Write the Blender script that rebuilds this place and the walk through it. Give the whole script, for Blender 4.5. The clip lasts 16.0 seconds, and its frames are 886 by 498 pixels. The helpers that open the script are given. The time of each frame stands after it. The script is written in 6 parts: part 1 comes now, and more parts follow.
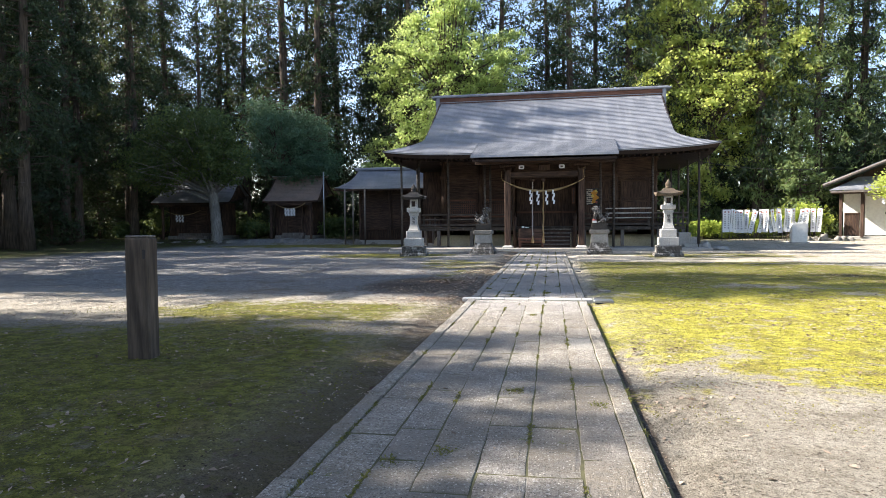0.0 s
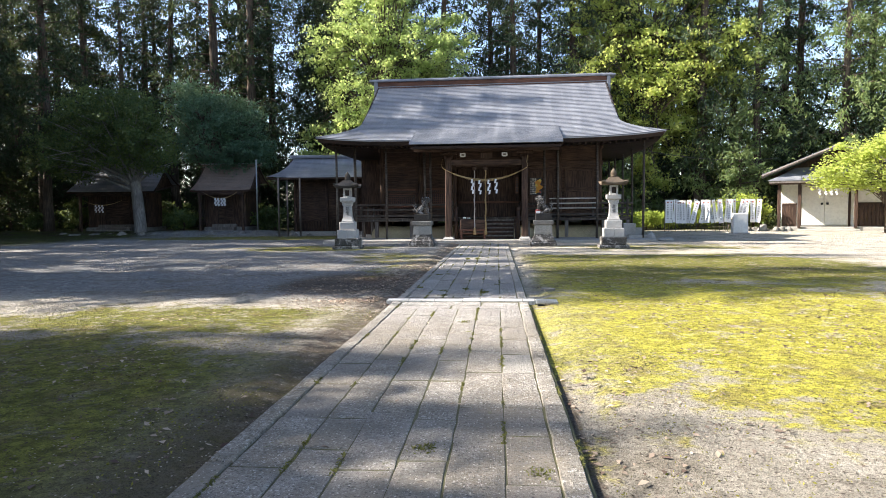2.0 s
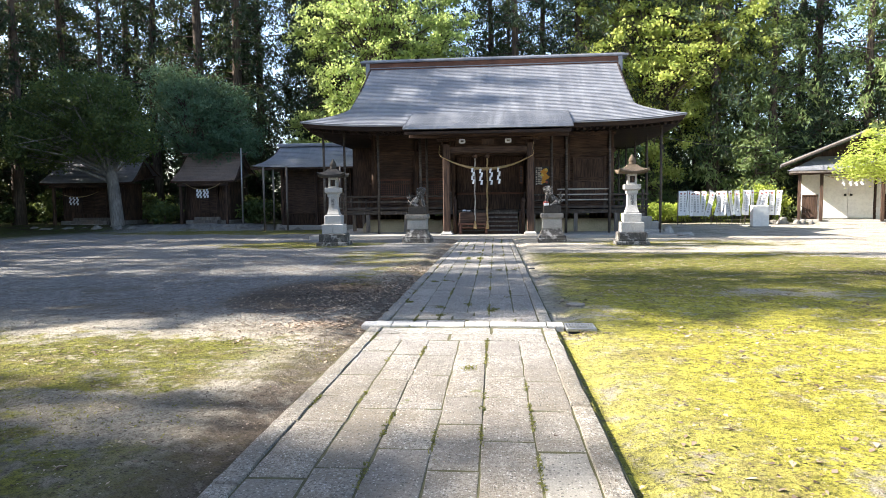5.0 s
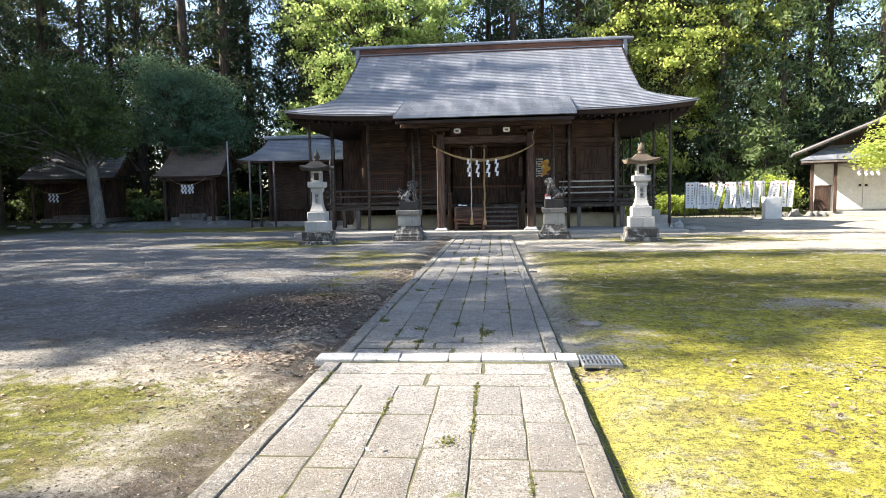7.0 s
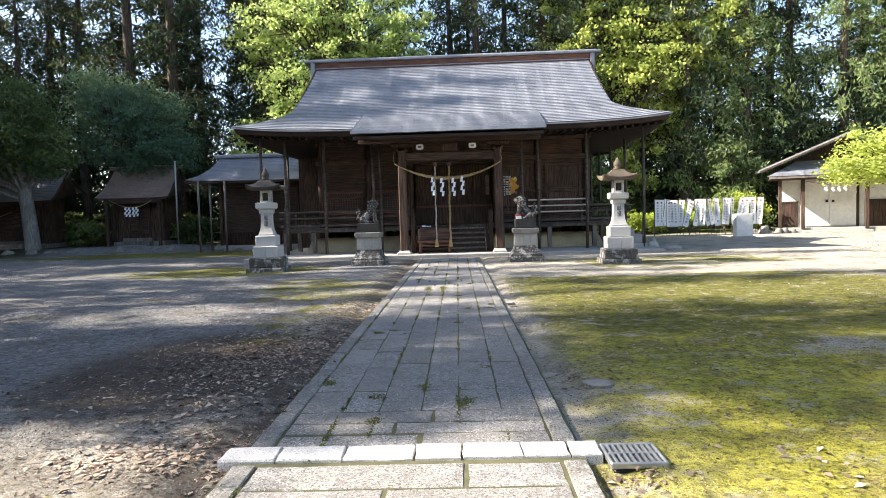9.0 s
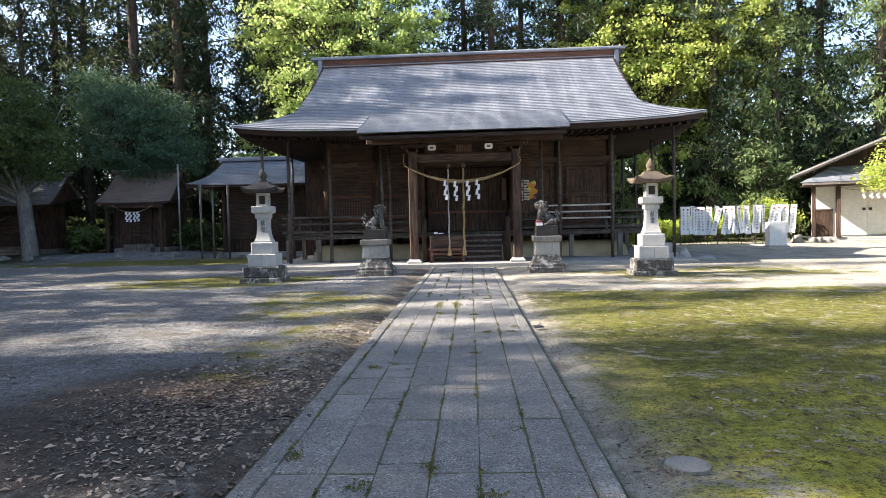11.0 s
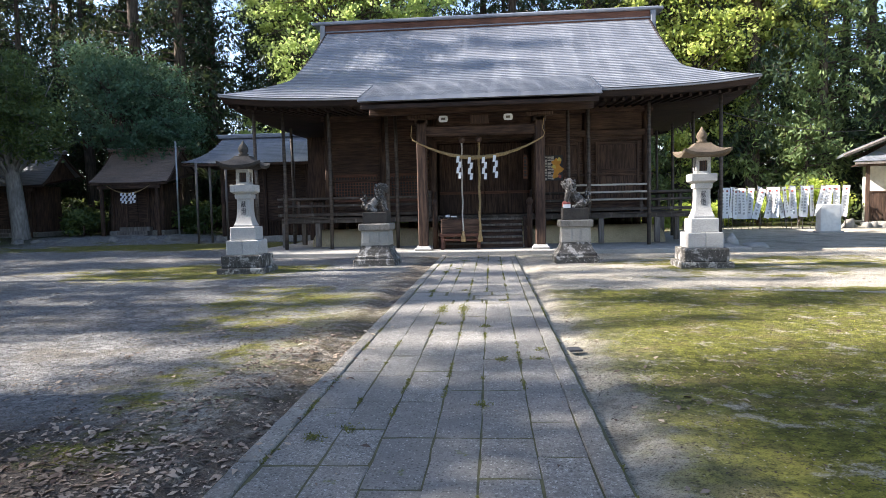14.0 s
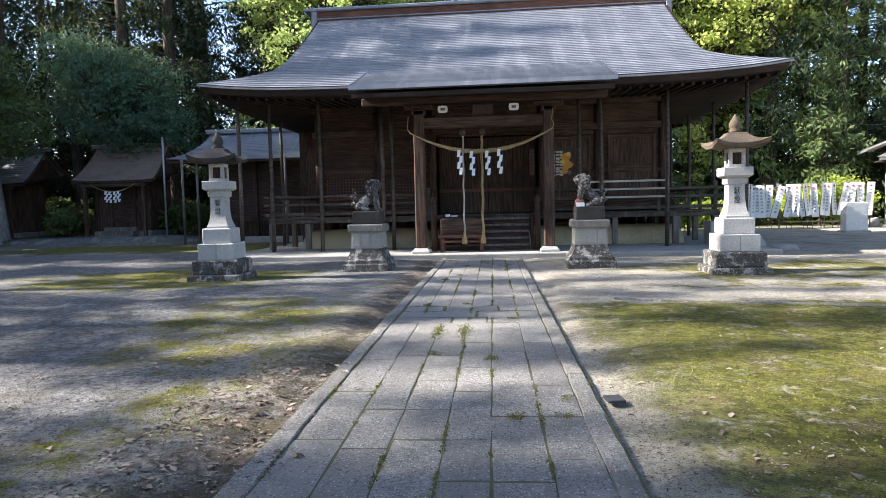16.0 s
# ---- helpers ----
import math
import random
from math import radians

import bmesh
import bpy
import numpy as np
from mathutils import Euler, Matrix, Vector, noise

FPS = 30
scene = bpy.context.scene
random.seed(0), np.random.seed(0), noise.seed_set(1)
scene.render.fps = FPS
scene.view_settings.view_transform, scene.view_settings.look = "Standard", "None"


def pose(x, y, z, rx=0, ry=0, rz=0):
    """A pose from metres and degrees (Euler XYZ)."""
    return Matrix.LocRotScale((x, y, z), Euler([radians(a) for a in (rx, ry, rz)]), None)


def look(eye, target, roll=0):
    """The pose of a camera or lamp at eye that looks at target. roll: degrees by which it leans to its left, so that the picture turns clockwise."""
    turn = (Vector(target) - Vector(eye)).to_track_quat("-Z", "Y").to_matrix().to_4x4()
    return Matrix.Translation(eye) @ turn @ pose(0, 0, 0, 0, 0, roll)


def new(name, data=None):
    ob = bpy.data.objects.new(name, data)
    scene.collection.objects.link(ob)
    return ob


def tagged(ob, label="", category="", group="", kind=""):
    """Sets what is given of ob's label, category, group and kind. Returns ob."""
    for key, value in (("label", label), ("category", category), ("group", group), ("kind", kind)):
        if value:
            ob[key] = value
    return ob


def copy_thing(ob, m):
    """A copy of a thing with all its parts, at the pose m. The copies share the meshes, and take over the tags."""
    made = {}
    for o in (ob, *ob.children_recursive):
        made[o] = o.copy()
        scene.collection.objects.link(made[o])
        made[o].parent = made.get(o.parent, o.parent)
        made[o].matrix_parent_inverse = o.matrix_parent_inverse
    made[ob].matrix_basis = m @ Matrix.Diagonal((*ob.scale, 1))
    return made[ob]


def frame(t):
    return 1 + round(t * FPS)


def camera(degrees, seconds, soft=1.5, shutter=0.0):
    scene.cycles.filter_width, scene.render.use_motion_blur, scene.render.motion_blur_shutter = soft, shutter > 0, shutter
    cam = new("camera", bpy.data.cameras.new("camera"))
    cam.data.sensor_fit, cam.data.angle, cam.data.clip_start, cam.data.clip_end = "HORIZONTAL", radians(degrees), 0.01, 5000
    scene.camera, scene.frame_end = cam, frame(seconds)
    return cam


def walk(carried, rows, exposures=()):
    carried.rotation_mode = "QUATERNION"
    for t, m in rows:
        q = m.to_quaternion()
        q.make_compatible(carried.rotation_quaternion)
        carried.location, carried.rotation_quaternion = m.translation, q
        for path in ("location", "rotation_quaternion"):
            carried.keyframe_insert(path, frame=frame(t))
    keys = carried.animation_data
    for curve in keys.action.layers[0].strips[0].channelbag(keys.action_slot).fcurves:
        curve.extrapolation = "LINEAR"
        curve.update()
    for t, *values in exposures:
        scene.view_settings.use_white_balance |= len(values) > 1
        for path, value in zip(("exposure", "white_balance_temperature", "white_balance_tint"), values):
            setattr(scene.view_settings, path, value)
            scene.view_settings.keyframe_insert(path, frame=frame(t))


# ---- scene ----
cam = camera(68.7, 16.0, soft=0.7)
PATH = [
    (0, (0.164, 0.788, 1.448), (-0.208, 2.751, 1.365), -0.5),
    (0.5, (0.239, 1.216, 1.462), (-0.108, 3.184, 1.372), -0.6),
    (1, (0.267, 1.645, 1.471), (-0.025, 3.621, 1.382), -0.3),
    (1.5, (0.321, 2.037, 1.457), (0.113, 4.024, 1.363), -0.4),
    (2, (0.271, 2.452, 1.433), (0.062, 4.438, 1.32), -0.5),
    (2.5, (0.238, 2.901, 1.446), (0.046, 4.888, 1.318), -0.6),
    (3, (0.147, 3.335, 1.437), (-0.053, 5.32, 1.309), -0.5),
    (3.5, (0.07, 3.796, 1.457), (-0.133, 5.782, 1.327), -0.5),
    (4, (0.037, 4.275, 1.448), (-0.166, 6.26, 1.32), -0.6),
    (4.2, (0.019, 4.475, 1.45), (-0.184, 6.461, 1.319), -0.5),
    (6.3, (0.01, 6.452, 1.421), (-0.208, 8.435, 1.275), -1.0),
    (6.5, (-0.002, 6.654, 1.435), (-0.224, 8.636, 1.282), -1.1),
    (7, (0.039, 7.055, 1.464), (-0.164, 9.039, 1.307), -1.0),
    (7.5, (0.013, 7.51, 1.469), (-0.165, 9.496, 1.324), -1.2),
    (8, (-0.017, 7.952, 1.481), (-0.12, 9.945, 1.35), -1.4),
    (8.5, (-0.063, 8.392, 1.474), (-0.147, 10.387, 1.366), -1.6),
    (9, (-0.123, 8.841, 1.495), (-0.213, 10.836, 1.396), -1.6),
    (9.2, (-0.11, 9.012, 1.473), (-0.198, 11.008, 1.383), -1.5),
    (11.3, (-0.224, 10.903, 1.451), (-0.359, 12.897, 1.376), -1.4),
    (11.5, (-0.213, 11.071, 1.446), (-0.352, 13.064, 1.37), -1.5),
    (12, (-0.22, 11.536, 1.424), (-0.39, 13.526, 1.332), -1.5),
    (12.5, (-0.194, 12.003, 1.429), (-0.363, 13.993, 1.324), -1.5),
    (13, (-0.192, 12.437, 1.419), (-0.386, 14.424, 1.296), -1.3),
    (13.5, (-0.175, 12.889, 1.43), (-0.367, 14.876, 1.303), -1.2),
    (14, (-0.165, 13.298, 1.43), (-0.356, 15.285, 1.303), -1.2),
    (14.5, (-0.217, 13.736, 1.442), (-0.417, 15.722, 1.31), -1.2),
    (15, (-0.195, 14.158, 1.44), (-0.396, 16.143, 1.308), -1.3),
    (15.5, (-0.241, 14.583, 1.441), (-0.443, 16.569, 1.311), -1.3),
    (16, (-0.253, 15.001, 1.431), (-0.451, 16.987, 1.3), -1.3),
]
walk(cam, [(t, look(eye, target, roll)) for t, eye, target, roll in PATH],
     exposures=[(0, 1.82, 6550, 13), (2, 1.84, 6550, 13), (5, 2.06, 6600, 12), (7, 2.06, 6600, 12), (9, 1.98, 6650, 13), (12.5, 2.06, 6500, 14), (16, 1.86, 6250, 14)])

# ---- light ----
SUN_EL, SUN_AZ = 37.0, 266.0   # elevation; compass bearing from +y turning to +x
world = bpy.data.worlds.new("sky")
scene.world = world
world.use_nodes = True
wn = world.node_tree.nodes
sky = wn.new("ShaderNodeTexSky")
sky.sky_type, sky.sun_disc = "NISHITA", False
sky.sun_elevation, sky.sun_rotation = radians(SUN_EL), radians(SUN_AZ)
wn["Background"].inputs[1].default_value = 0.097
world.node_tree.links.new(sky.outputs[0], wn["Background"].inputs[0])
sun_data = bpy.data.lights.new("sun", "SUN")
sun_data.energy, sun_data.angle, sun_data.color = 5.0, radians(0.6), (1.0, 0.94, 0.84)
sun = new("sun", sun_data)
_a, _e = radians(SUN_AZ), radians(SUN_EL)
SUN_FROM = Vector((math.sin(_a) * math.cos(_e), math.cos(_a) * math.cos(_e), math.sin(_e)))
sun.matrix_world = look(SUN_FROM * 100, (0, 0, 0))


# ---- materials ----
class Nodes:
    """A short hand for node trees."""

    def __init__(self, name):
        self.mat = bpy.data.materials.new(name)
        self.mat.use_nodes = True
        self.t = self.mat.node_tree
        self.b = self.t.nodes["Principled BSDF"]
        self.out = self.t.nodes["Material Output"]

    def put(self, kind, **ins):
        n = self.t.nodes.new(kind)
        for k, v in ins.items():
            self.wire(v, n.inputs[k.replace("_", " ")])
        return n

    def wire(self, v, socket):
        if isinstance(v, bpy.types.NodeSocket):
            self.t.links.new(v, socket)
        elif isinstance(v, (tuple, list)) and len(v) == 3 and socket.type == "RGBA":
            socket.default_value = (*v, 1)
        else:
            socket.default_value = v

    def m(self, op, a, b=0.0, c=0.0, clamp=False):
        n = self.t.nodes.new("ShaderNodeMath")
        n.operation, n.use_clamp = op, clamp
        for v, s in zip((a, b, c), n.inputs):
            self.wire(v, s)
        return n.outputs[0]

    def noise(self, vec, scale, detail=4.0, rough=0.55):
        return self.put("ShaderNodeTexNoise", Vector=vec, Scale=scale, Detail=detail, Roughness=rough).outputs[0]

    def ramp(self, v, a, b, lo=0.0, hi=1.0):
        n = self.t.nodes.new("ShaderNodeMapRange")
        n.interpolation_type = "SMOOTHSTEP"
        for x, s in zip((v, a, b, lo, hi), n.inputs):
            self.wire(x, s)
        return n.outputs[0]

    def mix(self, f, a, b, blend="MIX"):
        n = self.t.nodes.new("ShaderNodeMix")
        n.data_type, n.blend_type = "RGBA", blend
        self.wire(f, n.inputs[0])
        self.wire(a, n.inputs[6])
        self.wire(b, n.inputs[7])
        return n.outputs[2]

    def stretch(self, vec, s):
        return self.put("ShaderNodeMapping", Vector=vec, Scale=s).outputs[0]

    def done(self, colour, rough, bump=None, strength=0.4, dist=0.02, metal=0.0, spec=0.5):
        self.wire(colour, self.b.inputs["Base Color"])
        self.wire(rough, self.b.inputs["Roughness"])
        self.wire(metal, self.b.inputs["Metallic"])
        self.b.inputs["Specular IOR Level"].default_value = spec
        if bump is not None:
            n = self.put("ShaderNodeBump", Height=bump, Strength=strength, Distance=dist)
            self.t.links.new(n.outputs[0], self.b.inputs["Normal"])
        return self.mat


def obj_vec(n):
    return n.put("ShaderNodeTexCoord").outputs["Object"]


def world_vec(n):
    return n.put("ShaderNodeNewGeometry").outputs["Position"]


def wood(name, dark, light, grain=(14, 14, 1.2), rough=0.75, wear=None):
    n = Nodes(name)
    v = world_vec(n)
    g = n.noise(n.stretch(v, grain), 1.6, 6, 0.6)
    big = n.noise(v, 0.7, 3)
    c = n.mix(n.ramp(g, 0.3, 0.72), dark, light)
    c = n.mix(n.ramp(big, 0.35, 0.7, 0.0, 0.55), c, tuple(x * 0.5 for x in dark))
    if wear:
        c = n.mix(n.ramp(n.noise(n.stretch(v, (6, 6, 0.8)), 1.0, 5), 0.55, 0.75, 0, 0.7), c, wear)
    return n.done(c, rough, g, 0.5, 0.01, spec=0.3)


def stone(name, base, dark, scale=18.0, stain=0.5, rough=0.9, moss=None, tint=0.12):
    n = Nodes(name)
    v = world_vec(n)
    fine = n.noise(v, scale * 5, 3, 0.75)
    speck = n.noise(v, 120.0, 2, 0.8)
    mid = n.noise(v, scale * 0.35, 5, 0.65)
    c = n.mix(n.ramp(mid, 0.42, 0.72, 0, stain), base, dark)
    c = n.mix(n.ramp(fine, 0.35, 0.7, 0, 0.45), c, tuple(min(x * 1.3, 0.8) for x in base))
    mott = n.noise(v, 34.0, 4, 0.75)
    c = n.mix(n.ramp(mott, 0.46, 0.62, 0, 0.55), c, tuple(min(x * 1.45, 0.8) for x in base))
    c = n.mix(n.ramp(speck, 0.50, 0.60, 0, 0.65), c, tuple(x * 0.35 for x in base))
    r = n.put("ShaderNodeObjectInfo").outputs["Random"]
    c = n.mix(n.ramp(r, 0, 1, 0, tint * 2), c, tuple(x * 0.45 for x in base))
    if moss:
        c = n.mix(n.ramp(n.noise(v, 3.6, 6, 0.7), 0.60, 0.72, 0, 0.7), c, moss)
    return n.done(c, rough, n.m("ADD", fine, mid), 0.35, 0.008, spec=0.25)


def flecks(n, v, scale, share, size):
    """Small scattered specks: 1 inside a speck, 0 outside; share of the cells that hold one."""
    cell = n.put("ShaderNodeTexVoronoi", Vector=v, Scale=scale)
    pick = n.put("ShaderNodeSeparateXYZ", Vector=cell.outputs["Color"]).outputs[0]
    inside = n.ramp(cell.outputs["Distance"], size * 0.7, size, 1.0, 0.0)
    return n.m("MULTIPLY", inside, n.m("LESS_THAN", pick, share))


def lichened(name, dark, pale):
    """Old stone blackened by rain, with ragged pale lichen and lime."""
    n = Nodes(name)
    v = world_vec(n)
    blot = n.noise(v, 4.2, 8, 0.78)
    streak = n.noise(n.stretch(v, (9, 9, 1.6)), 1.0, 6, 0.7)
    c = n.mix(n.ramp(n.noise(v, 26, 5, 0.75), 0.35, 0.65), dark, tuple(k * 2.4 for k in dark))
    c = n.mix(n.ramp(blot, 0.50, 0.58, 0, 0.85), c, pale)
    c = n.mix(n.ramp(streak, 0.53, 0.62, 0, 0.75), c, dark)
    c = n.mix(flecks(n, v, 34.0, 0.35, 0.3), c, tuple(k * 1.2 for k in pale))
    return n.done(c, 0.93, n.m("ADD", blot, n.noise(v, 40, 4, 0.7)), 0.7, 0.015, spec=0.2)


def worn_slab(name, base, moss=(0.13, 0.15, 0.03), moss_edge=0.63):
    """Split granite: mottled, pitted, with pale lichen spots and mossy stains."""
    n = Nodes(name)
    v = world_vec(n)
    r = n.put("ShaderNodeObjectInfo").outputs["Random"]
    blot = n.noise(v, 3.2, 6, 0.7)
    mott = n.noise(v, 22.0, 5, 0.75)
    grain = n.noise(v, 52.0, 4, 0.85)
    k = lambda f: tuple(min(x * f, 0.75) for x in base)
    c = n.mix(n.ramp(blot, 0.36, 0.66), k(1.18), k(0.66))
    c = n.mix(n.ramp(mott, 0.42, 0.62, 0, 0.65), c, k(0.48))
    c = n.mix(n.ramp(grain, 0.50, 0.58, 0, 0.85), c, k(0.28))
    c = n.mix(n.ramp(n.noise(v, 36.0, 4, 0.85), 0.57, 0.62, 0, 0.85), c, k(2.1))
    c = n.mix(n.ramp(r, 0.0, 1.0, 0, 0.6), c, k(0.5))
    c = n.mix(n.ramp(n.m("FRACT", n.m("MULTIPLY", r, 7.3)), 0.5, 1.0, 0, 0.18), c, (0.30, 0.285, 0.29))
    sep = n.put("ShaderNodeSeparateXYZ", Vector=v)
    # warmer light of the near section painted in as patchy brown
    near_warmth = n.m("MULTIPLY", n.ramp(sep.outputs[1], 13.0, 9.5), n.ramp(n.noise(v, 1.3, 6, 0.7), 0.30, 0.62, 0.35, 0.85))
    c = n.mix(near_warmth, c, n.mix(0.55, c, (0.15, 0.115, 0.065)))
    c = n.mix(n.ramp(r, 0.95, 0.96, 0, 0.22), c, k(1.8))
    # shade past the cross band painted in as darker slabs
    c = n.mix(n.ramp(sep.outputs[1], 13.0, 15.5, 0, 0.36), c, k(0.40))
    c = n.mix(n.m("MULTIPLY", flecks(n, v, 48.0, 0.30, 0.42), 0.75), c, k(0.22))
    c = n.mix(n.m("MULTIPLY", flecks(n, n.stretch(v, (1.3, 1.0, 1.0)), 41.0, 0.22, 0.34), 0.45), c, k(1.7))
    c = n.mix(n.ramp(n.noise(v, 7.0, 7, 0.8), 0.52, 0.60, 0, 0.5), c, k(0.42))
    c = n.mix(n.ramp(n.noise(v, 3.1, 6, 0.75), moss_edge, moss_edge + 0.07, 0, 0.7), c, moss)
    h = n.m("ADD", n.m("MULTIPLY", mott, 0.7), grain)
    return n.done(c, 0.92, h, 1.0, 0.02, spec=0.2)


def leaf(name, a, b, through_share=0.4, rough=0.55, glow=0.2):
    n = Nodes(name)
    r = n.put("ShaderNodeNewGeometry").outputs["Random Per Island"]
    big = n.noise(world_vec(n), 0.5, 3)
    c = n.mix(r, a, b)
    c = n.mix(n.ramp(big, 0.4, 0.65, 0, 0.6), c, tuple(x * 0.7 for x in a))
    n.done(c, rough, spec=0.25)
    tr = n.put("ShaderNodeBsdfTranslucent", Color=n.mix(glow, c, (0.58, 0.64, 0.14)))
    mx = n.put("ShaderNodeMixShader", Fac=through_share)
    n.t.links.new(n.b.outputs[0], mx.inputs[1])
    n.t.links.new(tr.outputs[0], mx.inputs[2])
    n.t.links.new(mx.outputs[0], n.out.inputs[0])
    return n.mat


def plain(name, colour, rough=0.6, metal=0.0, var=0.25, scale=6.0):
    n = Nodes(name)
    v = world_vec(n)
    k = n.noise(v, scale, 5, 0.6)
    c = n.mix(n.ramp(k, 0.35, 0.7, 0, var * 2), colour, tuple(x * 0.55 for x in colour))
    return n.done(c, rough, n.noise(v, scale * 12, 2), 0.15, 0.004, metal, 0.4)


def ground_material():
    n = Nodes("ground")
    v = world_vec(n)
    sep = n.put("ShaderNodeSeparateXYZ", Vector=v)
    x, y = sep.outputs[0], sep.outputs[1]

    def blob(cx, cy, rx, ry, k=1.0):
        dx = n.m("DIVIDE", n.m("SUBTRACT", x, cx), rx)
        dy = n.m("DIVIDE", n.m("SUBTRACT", y, cy), ry)
        d = n.m("SQRT", n.m("ADD", n.m("MULTIPLY", dx, dx), n.m("MULTIPLY", dy, dy)))
        return n.ramp(d, 0.35, 1.3, k, 0.0)

    def most(fields):
        top = fields[0]
        for other in fields[1:]:
            top = n.m("MAXIMUM", top, other)
        return top

    big = n.noise(v, 0.33, 5, 0.6)
    mid = n.noise(v, 1.7, 6, 0.65)
    patchy = n.noise(v, 0.9, 6, 0.72)
    tuft = n.noise(v, 5.5, 6, 0.75)
    fine = n.noise(v, 17.0, 6, 0.78)
    grit = n.noise(v, 75.0, 4, 0.8)
    # bare sand, pale and warm, grey towards the small shrines, darker brown at near left
    sand = n.mix(n.ramp(mid, 0.3, 0.7), (0.40, 0.365, 0.30), (0.54, 0.50, 0.42))
    sand = n.mix(n.ramp(fine, 0.42, 0.62, 0, 0.6), sand, (0.24, 0.21, 0.165))
    grey = n.mix(n.ramp(tuft, 0.35, 0.65), (0.19, 0.187, 0.182), (0.36, 0.352, 0.335))
    grey = n.mix(n.ramp(fine, 0.46, 0.6, 0, 0.7), grey, (0.085, 0.082, 0.076))
    greyed = n.m("MULTIPLY", n.ramp(x, -1.8, -3.6), n.ramp(y, 12.2, 14.5))
    c = n.mix(greyed, sand, grey)
    c = n.mix(n.ramp(patchy, 0.50, 0.62, 0, 0.6), c, (0.16, 0.14, 0.11))
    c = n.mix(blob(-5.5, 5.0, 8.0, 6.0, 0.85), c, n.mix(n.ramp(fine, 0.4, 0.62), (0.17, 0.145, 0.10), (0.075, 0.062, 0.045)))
    # where moss grows: broad fields with ragged borders
    f = most([blob(5.0, 11.2, 6.4, 6.6), blob(4.2, 19.0, 6.6, 8.2, 1.1), blob(-5.0, 5.5, 6.5, 4.6), blob(-3.2, 22.6, 2.4, 3.4, 0.62),
              blob(-4.2, 11.0, 3.6, 1.7, 0.7), blob(-12, 40.0, 14.0, 3.5, 0.9), blob(6, 29.0, 5.0, 2.6, 0.65), blob(-8.0, 28.5, 4.5, 2.6, 0.75),
              blob(-2.7, 18.6, 0.9, 3.0, 0.5)])
    f = n.m("SUBTRACT", f, most([blob(3.8, 4.2, 3.6, 2.3, 0.95), blob(4.8, 16.0, 2.6, 0.9, 0.6), blob(7.5, 14.0, 2.4, 3.0, 0.5), blob(4.5, 25.3, 7.0, 0.8, 0.8)]))
    ragged = n.m("ADD", n.m("MULTIPLY", big, 1.3), n.m("ADD", n.m("MULTIPLY", mid, 1.2), n.m("MULTIPLY", tuft, 0.9)))
    ragged = n.m("ADD", ragged, n.m("MULTIPLY", n.m("SUBTRACT", patchy, 0.5), 1.3))
    moss_f = n.ramp(n.m("ADD", f, n.m("SUBTRACT", ragged, 1.75)), 0.30, 0.62)
    # moss painted sunlit yellow and shaded green, with bare spots between the tufts
    moss_sun_f = n.m("MULTIPLY", n.ramp(x, -0.5, 0.5), n.ramp(y, 21.0, 12.5))
    moss_sun_f = n.ramp(n.m("ADD", moss_sun_f, n.m("SUBTRACT", patchy, 0.5)), 0.2, 0.9)
    shaded_moss = n.mix(n.ramp(tuft, 0.36, 0.66), (0.085, 0.088, 0.020), (0.23, 0.225, 0.045))
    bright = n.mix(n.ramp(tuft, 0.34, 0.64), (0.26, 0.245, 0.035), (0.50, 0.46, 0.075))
    moss = n.mix(moss_sun_f, shaded_moss, bright)
    moss = n.mix(n.ramp(mid, 0.50, 0.66, 0, 0.65), moss, (0.20, 0.155, 0.07))
    moss = n.mix(n.ramp(fine, 0.50, 0.62, 0, 0.75), moss, (0.055, 0.06, 0.012))
    holes = n.ramp(n.noise(v, 2.4, 8, 0.82), 0.37, 0.47, 0.18, 1.0)
    moss_f = n.m("MULTIPLY", moss_f, holes)
    # bare damp soil along the edges of the paving and under the leaf litter
    soil = n.mix(n.ramp(fine, 0.35, 0.65), (0.045, 0.036, 0.028), (0.15, 0.118, 0.09))
    edge = n.m("ABSOLUTE", n.m("ADD", x, n.m("ADD", 0.36, n.m("MULTIPLY", n.m("SUBTRACT", y, 4.0), 0.0214))))
    near = n.m("MULTIPLY", n.ramp(edge, 1.3, 2.3, 1.0, 0.0), n.ramp(x, -0.6, -0.2, 0.85, 0.2))
    bare = most([near, blob(-3.0, 15.6, 2.0, 2.8), blob(-5.5, 13.8, 3.0, 1.2, 0.6)])
    # shade in the gap beside the kerbs, painted in as dark soil
    kerb_gap_shade = n.m("MULTIPLY", n.ramp(edge, 1.14, 1.24, 1.0, 0.0), n.ramp(y, 13.5, 12.5))
    bare = n.m("MAXIMUM", bare, kerb_gap_shade)
    bare = n.ramp(n.m("ADD", bare, n.m("MULTIPLY", n.m("SUBTRACT", tuft, 0.5), 1.6)), 0.45, 0.95, 0, 0.9)
    worn = n.m("ADD", edge, n.m("MULTIPLY", n.m("SUBTRACT", mid, 0.5), 1.4))
    strip = n.m("MULTIPLY", n.ramp(worn, 1.2, 1.6, 0.95, 0.0), n.m("MULTIPLY", n.ramp(y, 12.5, 14.5), n.ramp(x, -0.6, -0.2)))
    moss_f = n.m("MULTIPLY", moss_f, n.m("SUBTRACT", 1.0, strip))
    moss_f = n.m("MULTIPLY", moss_f, n.m("SUBTRACT", 1.0, n.m("MULTIPLY", near, 0.9)))
    c = n.mix(bare, c, soil)
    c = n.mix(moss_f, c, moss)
    far = n.m("MAXIMUM", n.ramp(y, 46.5, 49.0), n.ramp(x, -22.0, -26.0))
